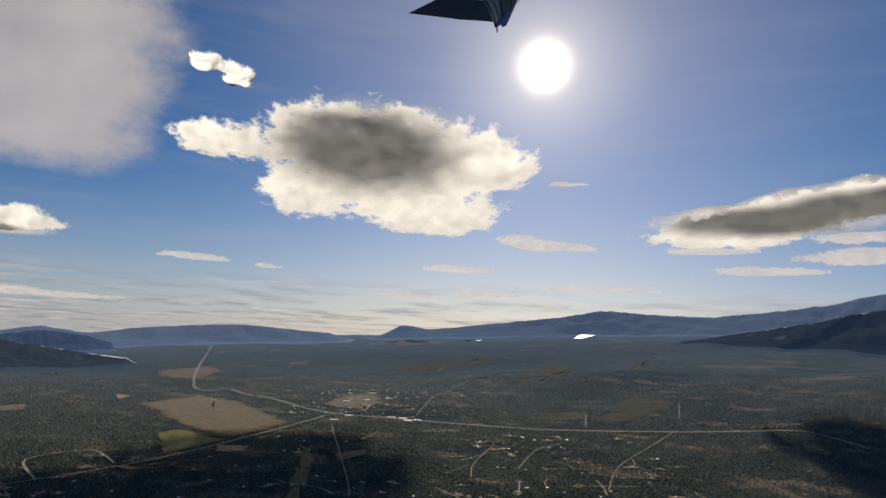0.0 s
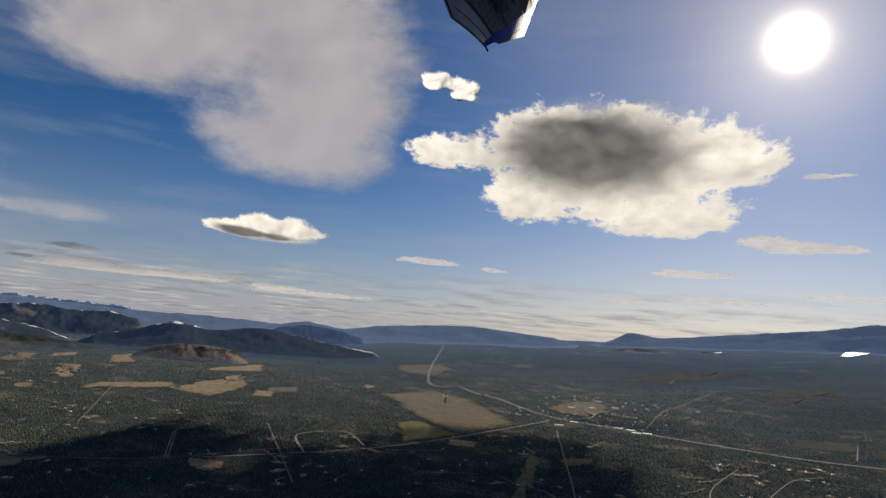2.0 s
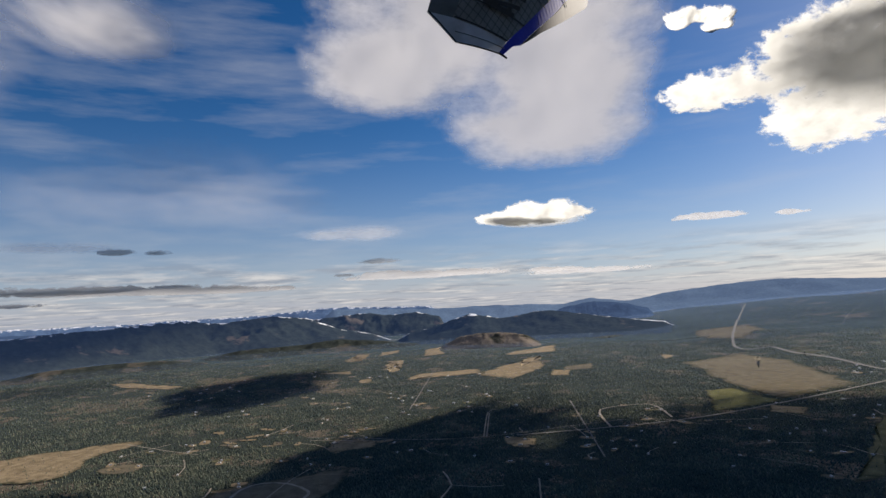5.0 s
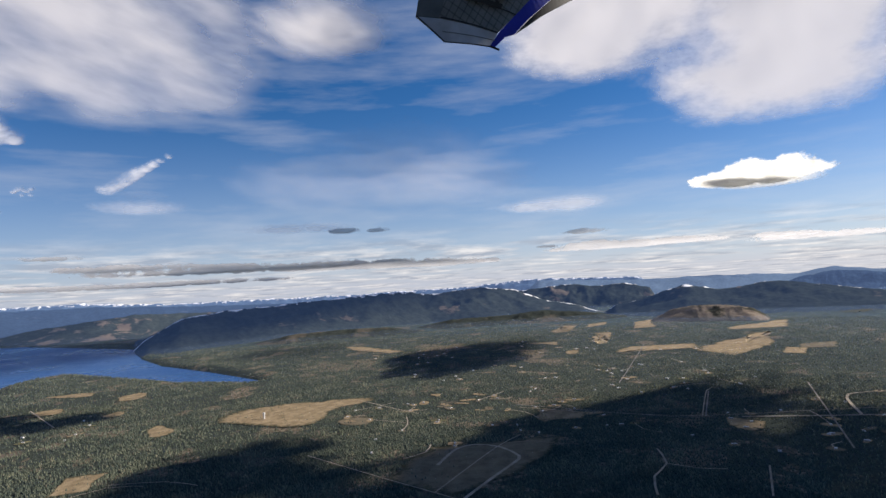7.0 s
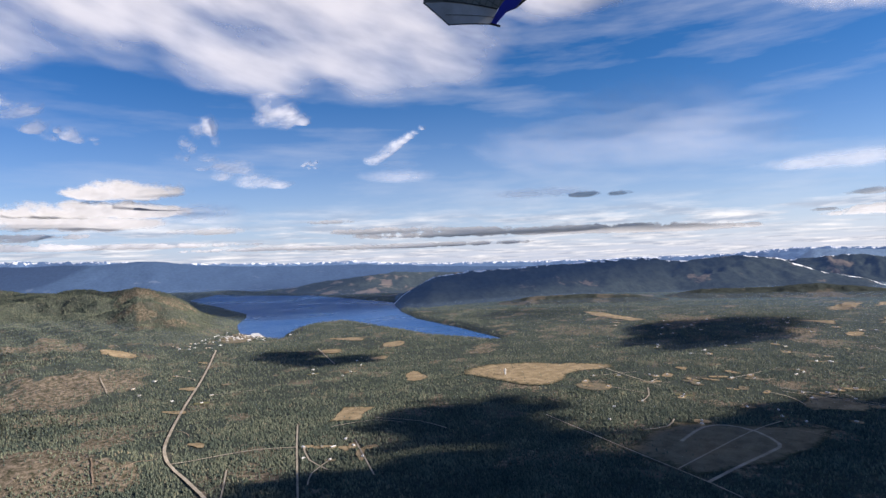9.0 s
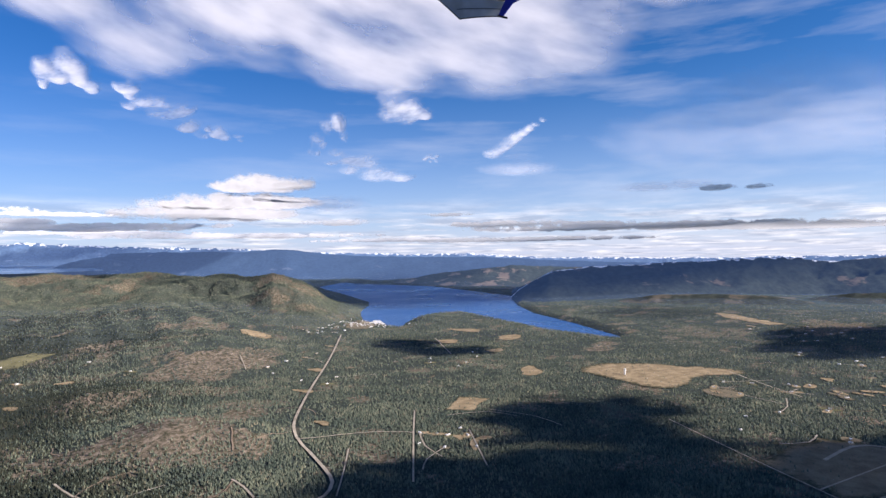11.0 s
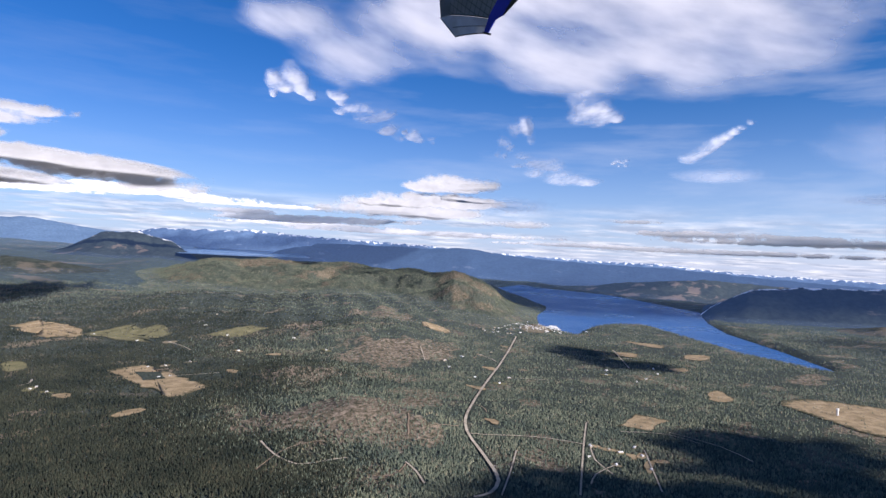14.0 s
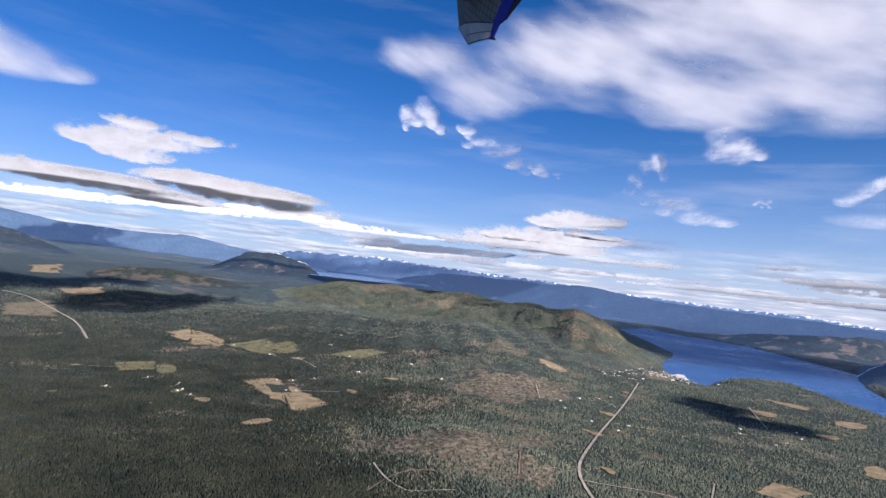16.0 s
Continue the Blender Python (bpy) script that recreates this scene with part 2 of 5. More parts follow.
def ground_z(x, y):
    """The height of the land."""
    x, y = np.asarray(x, float), np.asarray(y, float)
    r, az = np.hypot(x, y), np.degrees(np.arctan2(-x, y))
    z = r * np.tan(np.radians(np.interp(az, RISE_AZ, RISE))) * smooth(300, 1500, r)
    z += smooth(500, 1200, r) * 4.0 * (np.sin(x * 0.011 + 1.3) * np.sin(y * 0.013) + 0.6 * np.sin(x * 0.027 - y * 0.019))
    for kx, ky, kr, kh in KNOLLS:
        z += kh * np.exp(-((x - kx) ** 2 + (y - ky) ** 2) / kr ** 2) * (1 + 0.15 * np.sin(x * 0.12) * np.sin(y * 0.1))
    z = np.where((r < 1500) & (r > 500), np.maximum(z, -3.5), z)
    z += 8 * smooth(1750, 2150, r) * smooth(133, 139, az) * smooth(158, 152, az)
    edge = off_line(x, y, SHORE, True)
    lake = inside(x, y, SHORE)
    bank = np.where(lake, -edge, edge)
    return np.where(bank < 30, LAKE_Z + np.clip(bank * 0.35, -6, 99) * (1 - smooth(0, 30, bank)) + (z - LAKE_Z) * smooth(0, 30, bank), z)


def ripple(x, y, size, seed):
    """Smooth uneven waves of about the given size."""
    rnd = random.Random(seed)
    total = np.zeros(np.shape(x))
    for _ in range(6):
        a, f, p, b = rnd.uniform(0, 6.28), 6.28 / size * rnd.uniform(0.6, 1.5), rnd.uniform(0, 6.28), rnd.uniform(0, 6.28)
        u, v = x * math.cos(a) + y * math.sin(a), y * math.cos(a) - x * math.sin(a)
        total = total + np.sin(u * f + p + 1.2 * np.sin(v * f * 0.7 + b))
    return total / 2.2


SCRUB = [(-412, -362, 36, 1.1), (-243, -233, 34, 1.1), (-252, -192, 16, 0.9), (-298, -332, 22, 1.0), (-320, 90, 34, 1.0), (-342, 150, 16, 0.9), (-456, 52, 16, 1.0), (-208, -270, 15, 1.0), (-330, -250, 26, 0.6), (-360, -300, 22, 0.6), (-470, -330, 30, 0.6),
         (-200, -170, 18, 0.8), (-180, -215, 14, 0.8), (-215, -305, 14, 0.7), (-560, -480, 40, 0.7), (-430, -480, 26, 0.6), (-800, 60, 60, 0.6), (-900, 220, 80, 0.6), (-280, 180, 30, 0.5), (-300, 40, 22, 0.8), (-700, 300, 60, 0.5)]


def scrub(x, y):
    """How open the woods are, from none to bare brush and rock."""
    s = 0.26 * ripple(x, y, 95, 3) + 0.2 * ripple(x, y, 34, 4) + 0.1 * ripple(x, y, 13, 6) - 0.08
    for cx, cy, cr, k in SCRUB:
        s = s + k * np.exp(-((x - cx) ** 2 + (y - cy) ** 2) / cr ** 2)
    return np.clip(s * 1.15, 0, 1)


def link(name, verts, faces, mat, smooth_faces=True):
    me = bpy.data.meshes.new(name)
    me.from_pydata(verts, [], faces)
    me.materials.append(mat)
    if smooth_faces:
        me.polygons.foreach_set("use_smooth", [True] * len(me.polygons))
    me.update()
    return new(name, me)


def part(name, bm, mat, parent, label=""):
    me = bpy.data.meshes.new(name)
    bm.to_mesh(me)
    bm.free()
    me.materials.append(mat)
    ob = new(name, me)
    ob.parent = parent
    return tagged(ob, label)


def grid_faces(nu, nv, wrap=False):
    a = np.arange(nu * nv).reshape(nu, nv)
    b = np.roll(a, -1, 0)
    rows = nu if wrap else nu - 1
    return np.stack([a[:rows, :-1], b[:rows, :-1], b[:rows, 1:], a[:rows, 1:]], -1).reshape(-1, 4).tolist()


def plain(name, label, rings, n_az, mat):
    turn = np.radians(np.linspace(0, 360, n_az, endpoint=False))
    x, y = -np.outer(np.sin(turn), rings), np.outer(np.cos(turn), rings)
    verts = np.stack([x, y, ground_z(x, y)], -1).reshape(-1, 3).tolist()
    ob = link(name, verts, [f[::-1] for f in grid_faces(n_az, len(rings), True)], mat)
    ob.data.attributes.new("scrub", "FLOAT", "POINT").data.foreach_set("value", scrub(x, y).reshape(-1).astype(np.float32))
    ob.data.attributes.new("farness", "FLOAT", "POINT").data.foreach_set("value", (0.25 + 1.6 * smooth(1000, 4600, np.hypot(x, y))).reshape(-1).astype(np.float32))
    return tagged(ob, label, "ground", kind="structure")


def haze_emission(m, colour, deepening=False):
    """Paints haze onto land tens of kilometres off, as a blue emission."""
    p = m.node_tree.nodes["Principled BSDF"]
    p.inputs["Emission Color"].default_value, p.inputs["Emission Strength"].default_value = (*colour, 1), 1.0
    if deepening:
        # the painted haze grows stronger with distance
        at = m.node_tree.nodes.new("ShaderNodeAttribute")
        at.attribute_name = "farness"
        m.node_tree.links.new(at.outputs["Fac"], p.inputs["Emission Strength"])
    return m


# the outer ring glows blue in place of haze
plain("backdrop", "far blue-green wooded plain reaching the horizon", np.geomspace(1150, 4900, 90), 900, haze_emission(PLAIN, (0.014, 0.023, 0.042), True))

plain("ground", "wide dark conifer-wooded plain with brown cut patches", np.concatenate([[0.02], np.geomspace(60, 150, 20, endpoint=False), np.geomspace(150, 700, 190, endpoint=False), np.geomspace(700, 1150, 42)]), 860, FOREST)

bm = bmesh.new()
bm.faces.new([bm.verts.new((x, y, LAKE_Z)) for x, y in SHORE])
bmesh.ops.triangulate(bm, faces=bm.faces)
lake = part("water", bm, LAKE, None)
tagged(lake, "deep blue mountain lake with calm rippled water", "lake", kind="structure")

CLEAR, LINES = [], []


def haze(name, label):
    """A blue sheet over the plain in place of haze, denser farther off and northward."""
    m, nt, p = material("blue haze sheet")
    nt.nodes.remove(p)
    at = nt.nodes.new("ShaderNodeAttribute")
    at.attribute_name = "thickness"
    # added blue cover that imitates light scattered in the air
    haze_tint = node(nt, "ShaderNodeBsdfDiffuse", Color=(0.42, 0.62, 0.95, 1))
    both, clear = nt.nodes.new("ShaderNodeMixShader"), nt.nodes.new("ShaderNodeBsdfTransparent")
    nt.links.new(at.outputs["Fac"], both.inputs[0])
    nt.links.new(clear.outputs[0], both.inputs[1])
    nt.links.new(haze_tint.outputs[0], both.inputs[2])
    nt.links.new(both.outputs[0], nt.nodes["Material Output"].inputs[0])
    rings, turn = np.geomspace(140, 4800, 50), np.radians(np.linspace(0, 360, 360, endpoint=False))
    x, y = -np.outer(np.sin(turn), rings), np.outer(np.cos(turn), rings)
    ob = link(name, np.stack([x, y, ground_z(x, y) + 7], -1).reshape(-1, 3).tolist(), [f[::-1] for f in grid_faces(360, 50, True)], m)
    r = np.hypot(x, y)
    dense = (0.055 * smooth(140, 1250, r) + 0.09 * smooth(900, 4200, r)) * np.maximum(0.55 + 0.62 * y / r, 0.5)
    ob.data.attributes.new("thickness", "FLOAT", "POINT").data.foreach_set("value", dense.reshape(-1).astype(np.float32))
    return tagged(ob, label, "haze", kind="structure")


haze("haze", "thin blue sheet laid over the plain as haze")


def lift(x, y, base):
    return ground_z(x, y) + base + np.hypot(x, y) * 0.0007


def patch(name, label, category, mat, *pts, high=0.25, kind="", group="", wobble=0.06, clear=True):
    """A sheet that follows the land inside an outline."""
    pts = [tuple(p) for p in pts]
    if wobble > 0.13:
        # corners worn round by the brush
        pts = [(ax * (1 - k) + bx * k, ay * (1 - k) + by * k) for (ax, ay), (bx, by) in zip(pts, pts[1:] + pts[:1]) for k in (0.24, 0.76)]
    if clear:
        CLEAR.append(pts)
    edge = []
    rnd = random.Random(len(CLEAR) * 7 + int(abs(pts[0][0])))
    for (ax, ay), (bx, by) in zip(pts, pts[1:] + pts[:1]):
        n = max(2, min(14, int(math.hypot(bx - ax, by - ay) / 8)))
        side = (by - ay, ax - bx)
        for i in range(n):
            k, w = i / n, (rnd.uniform(-wobble, wobble) / 2 if i else 0)
            edge.append((ax + (bx - ax) * k + side[0] * w, ay + (by - ay) * k + side[1] * w))
    cx, cy = sum(p[0] for p in edge) / len(edge), sum(p[1] for p in edge) / len(edge)
    rings, n = 6, len(edge)
    e = np.array(edge)
    xy = np.concatenate([[(cx, cy)]] + [np.array((cx, cy)) + (e - (cx, cy)) * (k / rings) for k in range(1, rings + 1)])
    z = lift(xy[:, 0], xy[:, 1], high)
    faces = [(0, 1 + i, 1 + (i + 1) % n) for i in range(n)]
    for k in range(rings - 1):
        a, b = 1 + k * n, 1 + (k + 1) * n
        faces += [(a + i, b + i, b + (i + 1) % n, a + (i + 1) % n) for i in range(n)]
    ob = link(name, np.column_stack([xy, z]).tolist(), faces, mat)
    ob.data.attributes.new("inner", "FLOAT", "POINT").data.foreach_set("value", np.concatenate([[1.0]] + [np.full(n, 1 - k / rings) for k in range(1, rings + 1)]).astype(np.float32))
    if ob.data.polygons[0].normal.z < 0:
        ob.data.flip_normals()
    return tagged(ob, label, category, group, kind)


def road(name, label, mat, width, *pts, high=0.45):
    """A strip along a bent line, laid on the land."""
    width *= 0.62 if width > 2.5 else 0.5
    LINES.append((width, list(pts)))
    line = []
    for i in range(len(pts) - 1):
        p0, p1, p2, p3 = (Vector(pts[max(0, min(len(pts) - 1, i + k))]) for k in (-1, 0, 1, 2))
        n = max(2, int((p2 - p1).length / 10))
        for k in range(n):
            t = k / n
            line.append(0.5 * (2 * p1 + (p2 - p0) * t + (2 * p0 - 5 * p1 + 4 * p2 - p3) * t * t + (3 * p1 - p0 - 3 * p2 + p3) * t ** 3))
    line.append(Vector(pts[-1]))
    verts = []
    for i, p in enumerate(line):
        d = (line[min(i + 1, len(line) - 1)] - line[max(i - 1, 0)]).normalized()
        s = Vector((-d.y, d.x)) * width / 2
        for q in (p + s, p - s):
            verts.append((q.x, q.y, float(lift(q.x, q.y, high))))
    ob = link(name, verts, [(2 * i, 2 * i + 1, 2 * i + 3, 2 * i + 2) for i in range(len(line) - 1)], mat)
    if ob.data.polygons[0].normal.z < 0:
        ob.data.flip_normals()
    return tagged(ob, label, "road", kind="structure")


# ---- fields, clearings, roads ----
patch("field", "large brown fallow field beside the straight road", "field", PLOUGHED, (-481, 712), (-466, 832), (-355, 745), (-244, 634), (-260, 521), (-330, 570))
patch("field", "green hay field bordered by a tree line", "field", GREEN, (-334, 526), (-324, 552), (-257, 514), (-274, 444))
patch("field", "pale dry hay field among dark woods", "field", STUBBLE, (-336, 278), (-313, 289), (-300, 275), (-316, 264))
patch("field", "pale dry hay field among dark woods", "field", STUBBLE, (-677, 402), (-715, 445), (-685, 531), (-646, 505))
patch("field", "pale dry hay field among dark woods", "field", STUBBLE, (-650, 509), (-737, 701), (-621, 597), (-557, 483), (-628, 487))
patch("field", "pale dry hay field among dark woods", "field", STUBBLE, (-817, 693), (-859, 861), (-760, 758), (-793, 675))
patch("field", "pale dry hay field among dark woods", "field", STUBBLE, (-582, 574), (-556, 580), (-516, 538), (-538, 526))
patch("field", "pale dry hay field among dark woods", "field", STUBBLE, (-421, 187), (-391, 208), (-377, 196), (-385, 170))
patch("field", "pale dry hay field among dark woods", "field", STUBBLE, (-995, 471), (-1084, 540), (-1060, 556), (-959, 483))
patch("field", "pale dry hay field among dark woods", "field", STUBBLE, (-1067, 583), (-1088, 637), (-1037, 606), (-1005, 543))
patch("field", "pale dry hay field among dark woods", "field", STUBBLE, (-1033, 667), (-1058, 718), (-919, 633), (-923, 591))
patch("field", "pale dry hay field among dark woods", "field", STUBBLE, (-913, 509), (-898, 532), (-795, 466))
patch("field", "pale dry hay field among dark woods", "field", STUBBLE, (-837, 348), (-820, 395), (-790, 382))
patch("field", "pale dry hay field among dark woods", "field", STUBBLE, (-571, 789), (-534, 775), (-521, 734))
patch("field", "brown cleared land at the road bend", "field", PLOUGHED, (-761, 1173), (-697, 1274), (-620, 1204), (-555, 1002), (-613, 991))
patch("field", "pale yard ground beside the road", "field", STUBBLE, (-256, 492), (-229, 498), (-221, 474), (-243, 466))
patch("airstrip", "grey-green grass airstrip among woods", "airstrip", MEADOW, (-181, 503), (-164, 477), (-150, 428), (-128, 349), (-134, 330), (-145, 377), (-170, 454))
patch("town_ground", "town ground of brown bare earth", "field", PLOUGHED, (-262, 776), (-250, 846), (-224, 890), (-196, 843), (-200, 752), (-235, 754), wobble=0.1)
patch("town_ground", "pale commercial yards along the highway", "field", DULL, (-223, 674), (-194, 703), (-183, 671), (-197, 639), (-219, 644))
patch("town_ground", "pale commercial yards along the highway", "field", DULL, (-153, 699), (-126, 705), (-118, 669), (-137, 663))
patch("field", "dull brown field in the hazy plain", "field", DULL, (107, 849), (166, 957), (208, 895), (185, 829), (133, 773))
patch("field", "dull brown field in the hazy plain", "field", DULL, (20, 797), (81, 819), (72, 751), (22, 742))
patch("field", "dull brown field in the hazy plain", "field", DULL, (202, 1245), (300, 1551), (339, 1559), (200, 1202))
patch("field", "dull brown field in the hazy plain", "field", DULL, (-91, 992), (-40, 1083), (-43, 1028), (-86, 984))
patch("field", "dull brown field in the hazy plain", "field", DULL, (-263, 1311), (-106, 1646), (-56, 1497), (-197, 1247))
patch("field", "dull brown field in the hazy plain", "field", DULL, (-13, 1305), (106, 1331), (86, 1226), (-1, 1139))
patch("field", "wide tan meadow around the water tower", "field", STUBBLE, (-511, -60), (-557, -28), (-543, 75), (-522, 76), (-508, 36), (-461, 26), (-455, 2), (-481, -24), wobble=0.15)
patch("field", "square tan clearing cut into the forest", "field", STUBBLE, (-367, -121), (-395, -123), (-395, -100), (-381, -104), (-362, -102), (-359, -122))
patch("field", "long tan field at the mountain foot", "field", STUBBLE, (-1041, 104), (-1022, 127), (-892, 179), (-882, 157), (-973, 110))
patch("field", "tan field among woods", "field", STUBBLE, (-395, 168), (-412, 183), (-408, 205), (-394, 202), (-380, 169))
patch("clearing", "small tan clearing in the conifer forest", "field", STUBBLE, (-697, -167), (-718, -142), (-673, -136), (-667, -159), wobble=0.2)
patch("clearing", "small tan clearing in the conifer forest", "field", STUBBLE, (-594, -156), (-612, -140), (-586, -135), (-579, -150), wobble=0.2)
patch("clearing", "small tan clearing in the conifer forest", "field", STUBBLE, (-505, -102), (-524, -96), (-489, -76), (-471, -93), wobble=0.2)
patch("clearing", "small tan clearing in the conifer forest", "field", STUBBLE, (-750, -251), (-751, -200), (-716, -195), (-739, -243), wobble=0.2)
patch("clearing", "small tan clearing in the conifer forest", "field", STUBBLE, (-650, -227), (-662, -204), (-626, -197), (-624, -217), wobble=0.2)
patch("clearing", "small tan clearing in the conifer forest", "field", STUBBLE, (-555, -421), (-572, -420), (-574, -390), (-545, -387), wobble=0.2)
patch("clearing", "small tan clearing in the conifer forest", "field", STUBBLE, (-562, -326), (-567, -314), (-554, -308), wobble=0.2)
patch("clearing", "small tan clearing in the conifer forest", "field", STUBBLE, (-1005, 473), (-1079, 554), (-960, 490), (-962, 456), wobble=0.2)
patch("clearing", "small tan clearing in the conifer forest", "field", STUBBLE, (-873, 480), (-900, 523), (-767, 452), (-760, 424), wobble=0.2)
patch("clearing", "small tan clearing in the conifer forest", "field", STUBBLE, (-730, 361), (-734, 383), (-700, 366), (-697, 348), wobble=0.2)
patch("clearing", "small tan clearing in the conifer forest", "field", STUBBLE, (-524, 123), (-522, 136), (-505, 129), wobble=0.2)
patch("clearing", "small tan clearing in the conifer forest", "field", STUBBLE, (-309, -124), (-315, -115), (-308, -114), wobble=0.2)
patch("clearing", "small tan clearing in the conifer forest", "field", STUBBLE, (-311, -103), (-313, -95), (-301, -92), wobble=0.2)
patch("clearing", "small tan clearing in the conifer forest", "field", STUBBLE, (-307, -90), (-310, -85), (-288, -81), (-290, -84), wobble=0.2)
patch("clearing", "small tan clearing in the conifer forest", "field", STUBBLE, (-450, -280), (-461, -266), (-442, -258), wobble=0.2)
patch("clearing", "small tan clearing in the conifer forest", "field", STUBBLE, (-383, -254), (-387, -231), (-375, -227), wobble=0.2)
patch("clearing", "small tan clearing in the conifer forest", "field", STUBBLE, (-314, -192), (-317, -179), (-304, -174), wobble=0.2)
patch("field", "square tan farm field cut into the forest", "field", STUBBLE, (-218, -459), (-248, -463), (-244, -366), (-209, -355))
patch("copse", "small dark copse ground in the farm field", "field", FOREST, (-230, -442), (-243, -430), (-235, -407), (-221, -412), high=0.5, clear=False)
patch("field", "open field between dark conifer woods", "field", STUBBLE, (-254, -688), (-286, -701), (-279, -622), (-250, -600), wobble=0.2)
patch("field", "open field between dark conifer woods", "field", MEADOW, (-276, -616), (-313, -601), (-349, -613), (-314, -536), (-283, -586), wobble=0.2)
patch("field", "open field between dark conifer woods", "field", MEADOW, (-351, -534), (-385, -527), (-415, -518), (-358, -497), wobble=0.2)
patch("field", "open field between dark conifer woods", "field", MEADOW, (-177, -537), (-190, -528), (-181, -495), (-163, -493), wobble=0.2)
patch("field", "open field between dark conifer woods", "field", STUBBLE, (-571, -437), (-586, -427), (-568, -389), (-546, -414), wobble=0.2)
patch("field", "open field between dark conifer woods", "field", STUBBLE, (-281, -407), (-288, -396), (-275, -381), wobble=0.2)
patch("field", "open field between dark conifer woods", "field", STUBBLE, (-159, -411), (-175, -410), (-166, -394), wobble=0.2)
patch("field", "open field between dark conifer woods", "field", STUBBLE, (-338, -436), (-352, -423), (-343, -416), wobble=0.2)
patch("field", "open field between dark conifer woods", "field", STUBBLE, (-164, -344), (-186, -350), (-187, -339), (-166, -336), wobble=0.2)
patch("field", "large reddish brown field near the lake valley", "field", PLOUGHED, (-108, -889), (-171, -945), (-155, -815), (-99, -804))
patch("field", "pale green pasture among woods", "field", MEADOW, (-147, -544), (-179, -546), (-170, -510), (-140, -508))
patch("field", "tan field in the far valley", "field", STUBBLE, (-215, -1432), (-282, -1510), (-250, -1354), (-193, -1309))
patch("village_ground", "shore ground of the lakeside village", "field", PLOUGHED, (-690, -372), (-835, -418), (-752, -345), (-680, -338), wobble=0.2)
patch("field", "rough green-brown pasture by the highway", "field", DULL, (87, 744), (105, 809), (148, 816), (133, 746), wobble=0.12)
patch("field", "hazy strip of far pasture", "field", DULL, (-256, 1221), (-254, 1610), (-57, 1541), (-100, 1359), (-192, 1222), wobble=0.12)
patch("field", "hazy strip of far pasture", "field", DULL, (-25, 1091), (30, 1166), (93, 1296), (87, 1215), (27, 1073), wobble=0.12)
patch("field", "thin pale field among dark woods", "field", DULL, (-895, 1012), (-904, 1083), (-875, 1095), (-857, 1014), wobble=0.12)
patch("field", "reddish bare field among dark woods", "field", PLOUGHED, (-589, 602), (-580, 648), (-540, 608), (-561, 574), wobble=0.12)
patch("field", "tan strip of field beside the highway", "field", DULL, (-425, 867), (-415, 906), (-371, 867), (-370, 809), wobble=0.12)
patch("field", "brown cleared ground among houses", "field", PLOUGHED, (-154, 492), (-133, 519), (-127, 502), (-141, 467), wobble=0.12)
road("lane", "pale curved gravel road on the far slope", TRACK, 5, (1618, 3002), (1301, 2680), (977, 2191), (810, 1764), (877, 1640))
road("lane", "dirt lane through the suburb", GRAVEL, 1.6, (-36, 448), (-38, 494), (-26, 578))
road("lane", "dirt lane through the suburb", GRAVEL, 1.6, (-3, 487), (13, 566), (35, 598))
road("lane", "dirt lane through the suburb", GRAVEL, 1.6, (59, 441), (79, 523), (127, 626), (160, 695))
road("lane", "pale road leaving the town", GRAVEL, 2.0, (-126, 728), (-134, 889), (-117, 982), (-77, 1195))
road("lane", "cross road at the edge of town", ASPHALT, 3, (-235, 682), (-199, 739), (-199, 798), (-183, 863))
road("lane", "narrow lane between house lots", GRAVEL, 1.8, (-431, 172), (-390, 211), (-345, 265), (-322, 335), (-308, 375))
road("lane", "winding lane in the woods", GRAVEL, 2.2, (-294, 197), (-270, 186), (-256, 169), (-235, 156))
road("lane", "winding lane in the woods", GRAVEL, 1.8, (-270, 186), (-257, 195), (-250, 206))
road("lane", "straight lane in the woods", GRAVEL, 1.8, (-246, 227), (-214, 198))
road("lane", "short lane to a hay field", GRAVEL, 1.6, (-344, 267), (-412, 326), (-419, 341))
road("lane", "lane past the tower meadow", GRAVEL, 2.0, (-531, 64), (-478, 85), (-451, 98))
road("lane", "lane past the square clearing", GRAVEL, 1.6, (-367, -94), (-359, -64), (-344, -46))
patch("field", "rough brown cut land round the dirt track", "field", PLOUGHED, (-310, 47), (-357, 84), (-350, 124), (-343, 165), (-316, 143), (-291, 115), (-272, 72), wobble=0.12)
patch("field", "small brown cut patch", "field", PLOUGHED, (-463, 35), (-463, 60), (-437, 63), (-439, 41), wobble=0.2)
patch("field", "open valley field between dark woods", "field", STUBBLE, (-236, -701), (-276, -727), (-272, -622), (-238, -616), wobble=0.12)
patch("field", "open valley field between dark woods", "field", MEADOW, (-272, -622), (-332, -635), (-297, -535), (-278, -572), wobble=0.12)
patch("field", "open pasture in a forest gap", "field", MEADOW, (-345, -530), (-399, -531), (-410, -513), (-363, -499), wobble=0.12)
patch("field", "tan field in the far valley", "field", STUBBLE, (-205, -1435), (-284, -1511), (-240, -1357), wobble=0.12)
patch("field", "tan field in the far valley", "field", STUBBLE, (-191, -1045), (-263, -1098), (-253, -1032), (-201, -983), wobble=0.12)
road("highway", "two-lane grey highway through the woods", ASPHALT, 7, (-1280, 2345), (-572, 998), (-442, 885), (-311, 767), (-225, 710), (-146, 690), (-37, 677), (40, 670), (160, 696), (285, 726), (315, 705), (332, 651))
road("road", "straight country road beside the fields", ASPHALT, 4, (-227, 685), (-252, 509), (-272, 412), (-299, 347), (-330, 286))
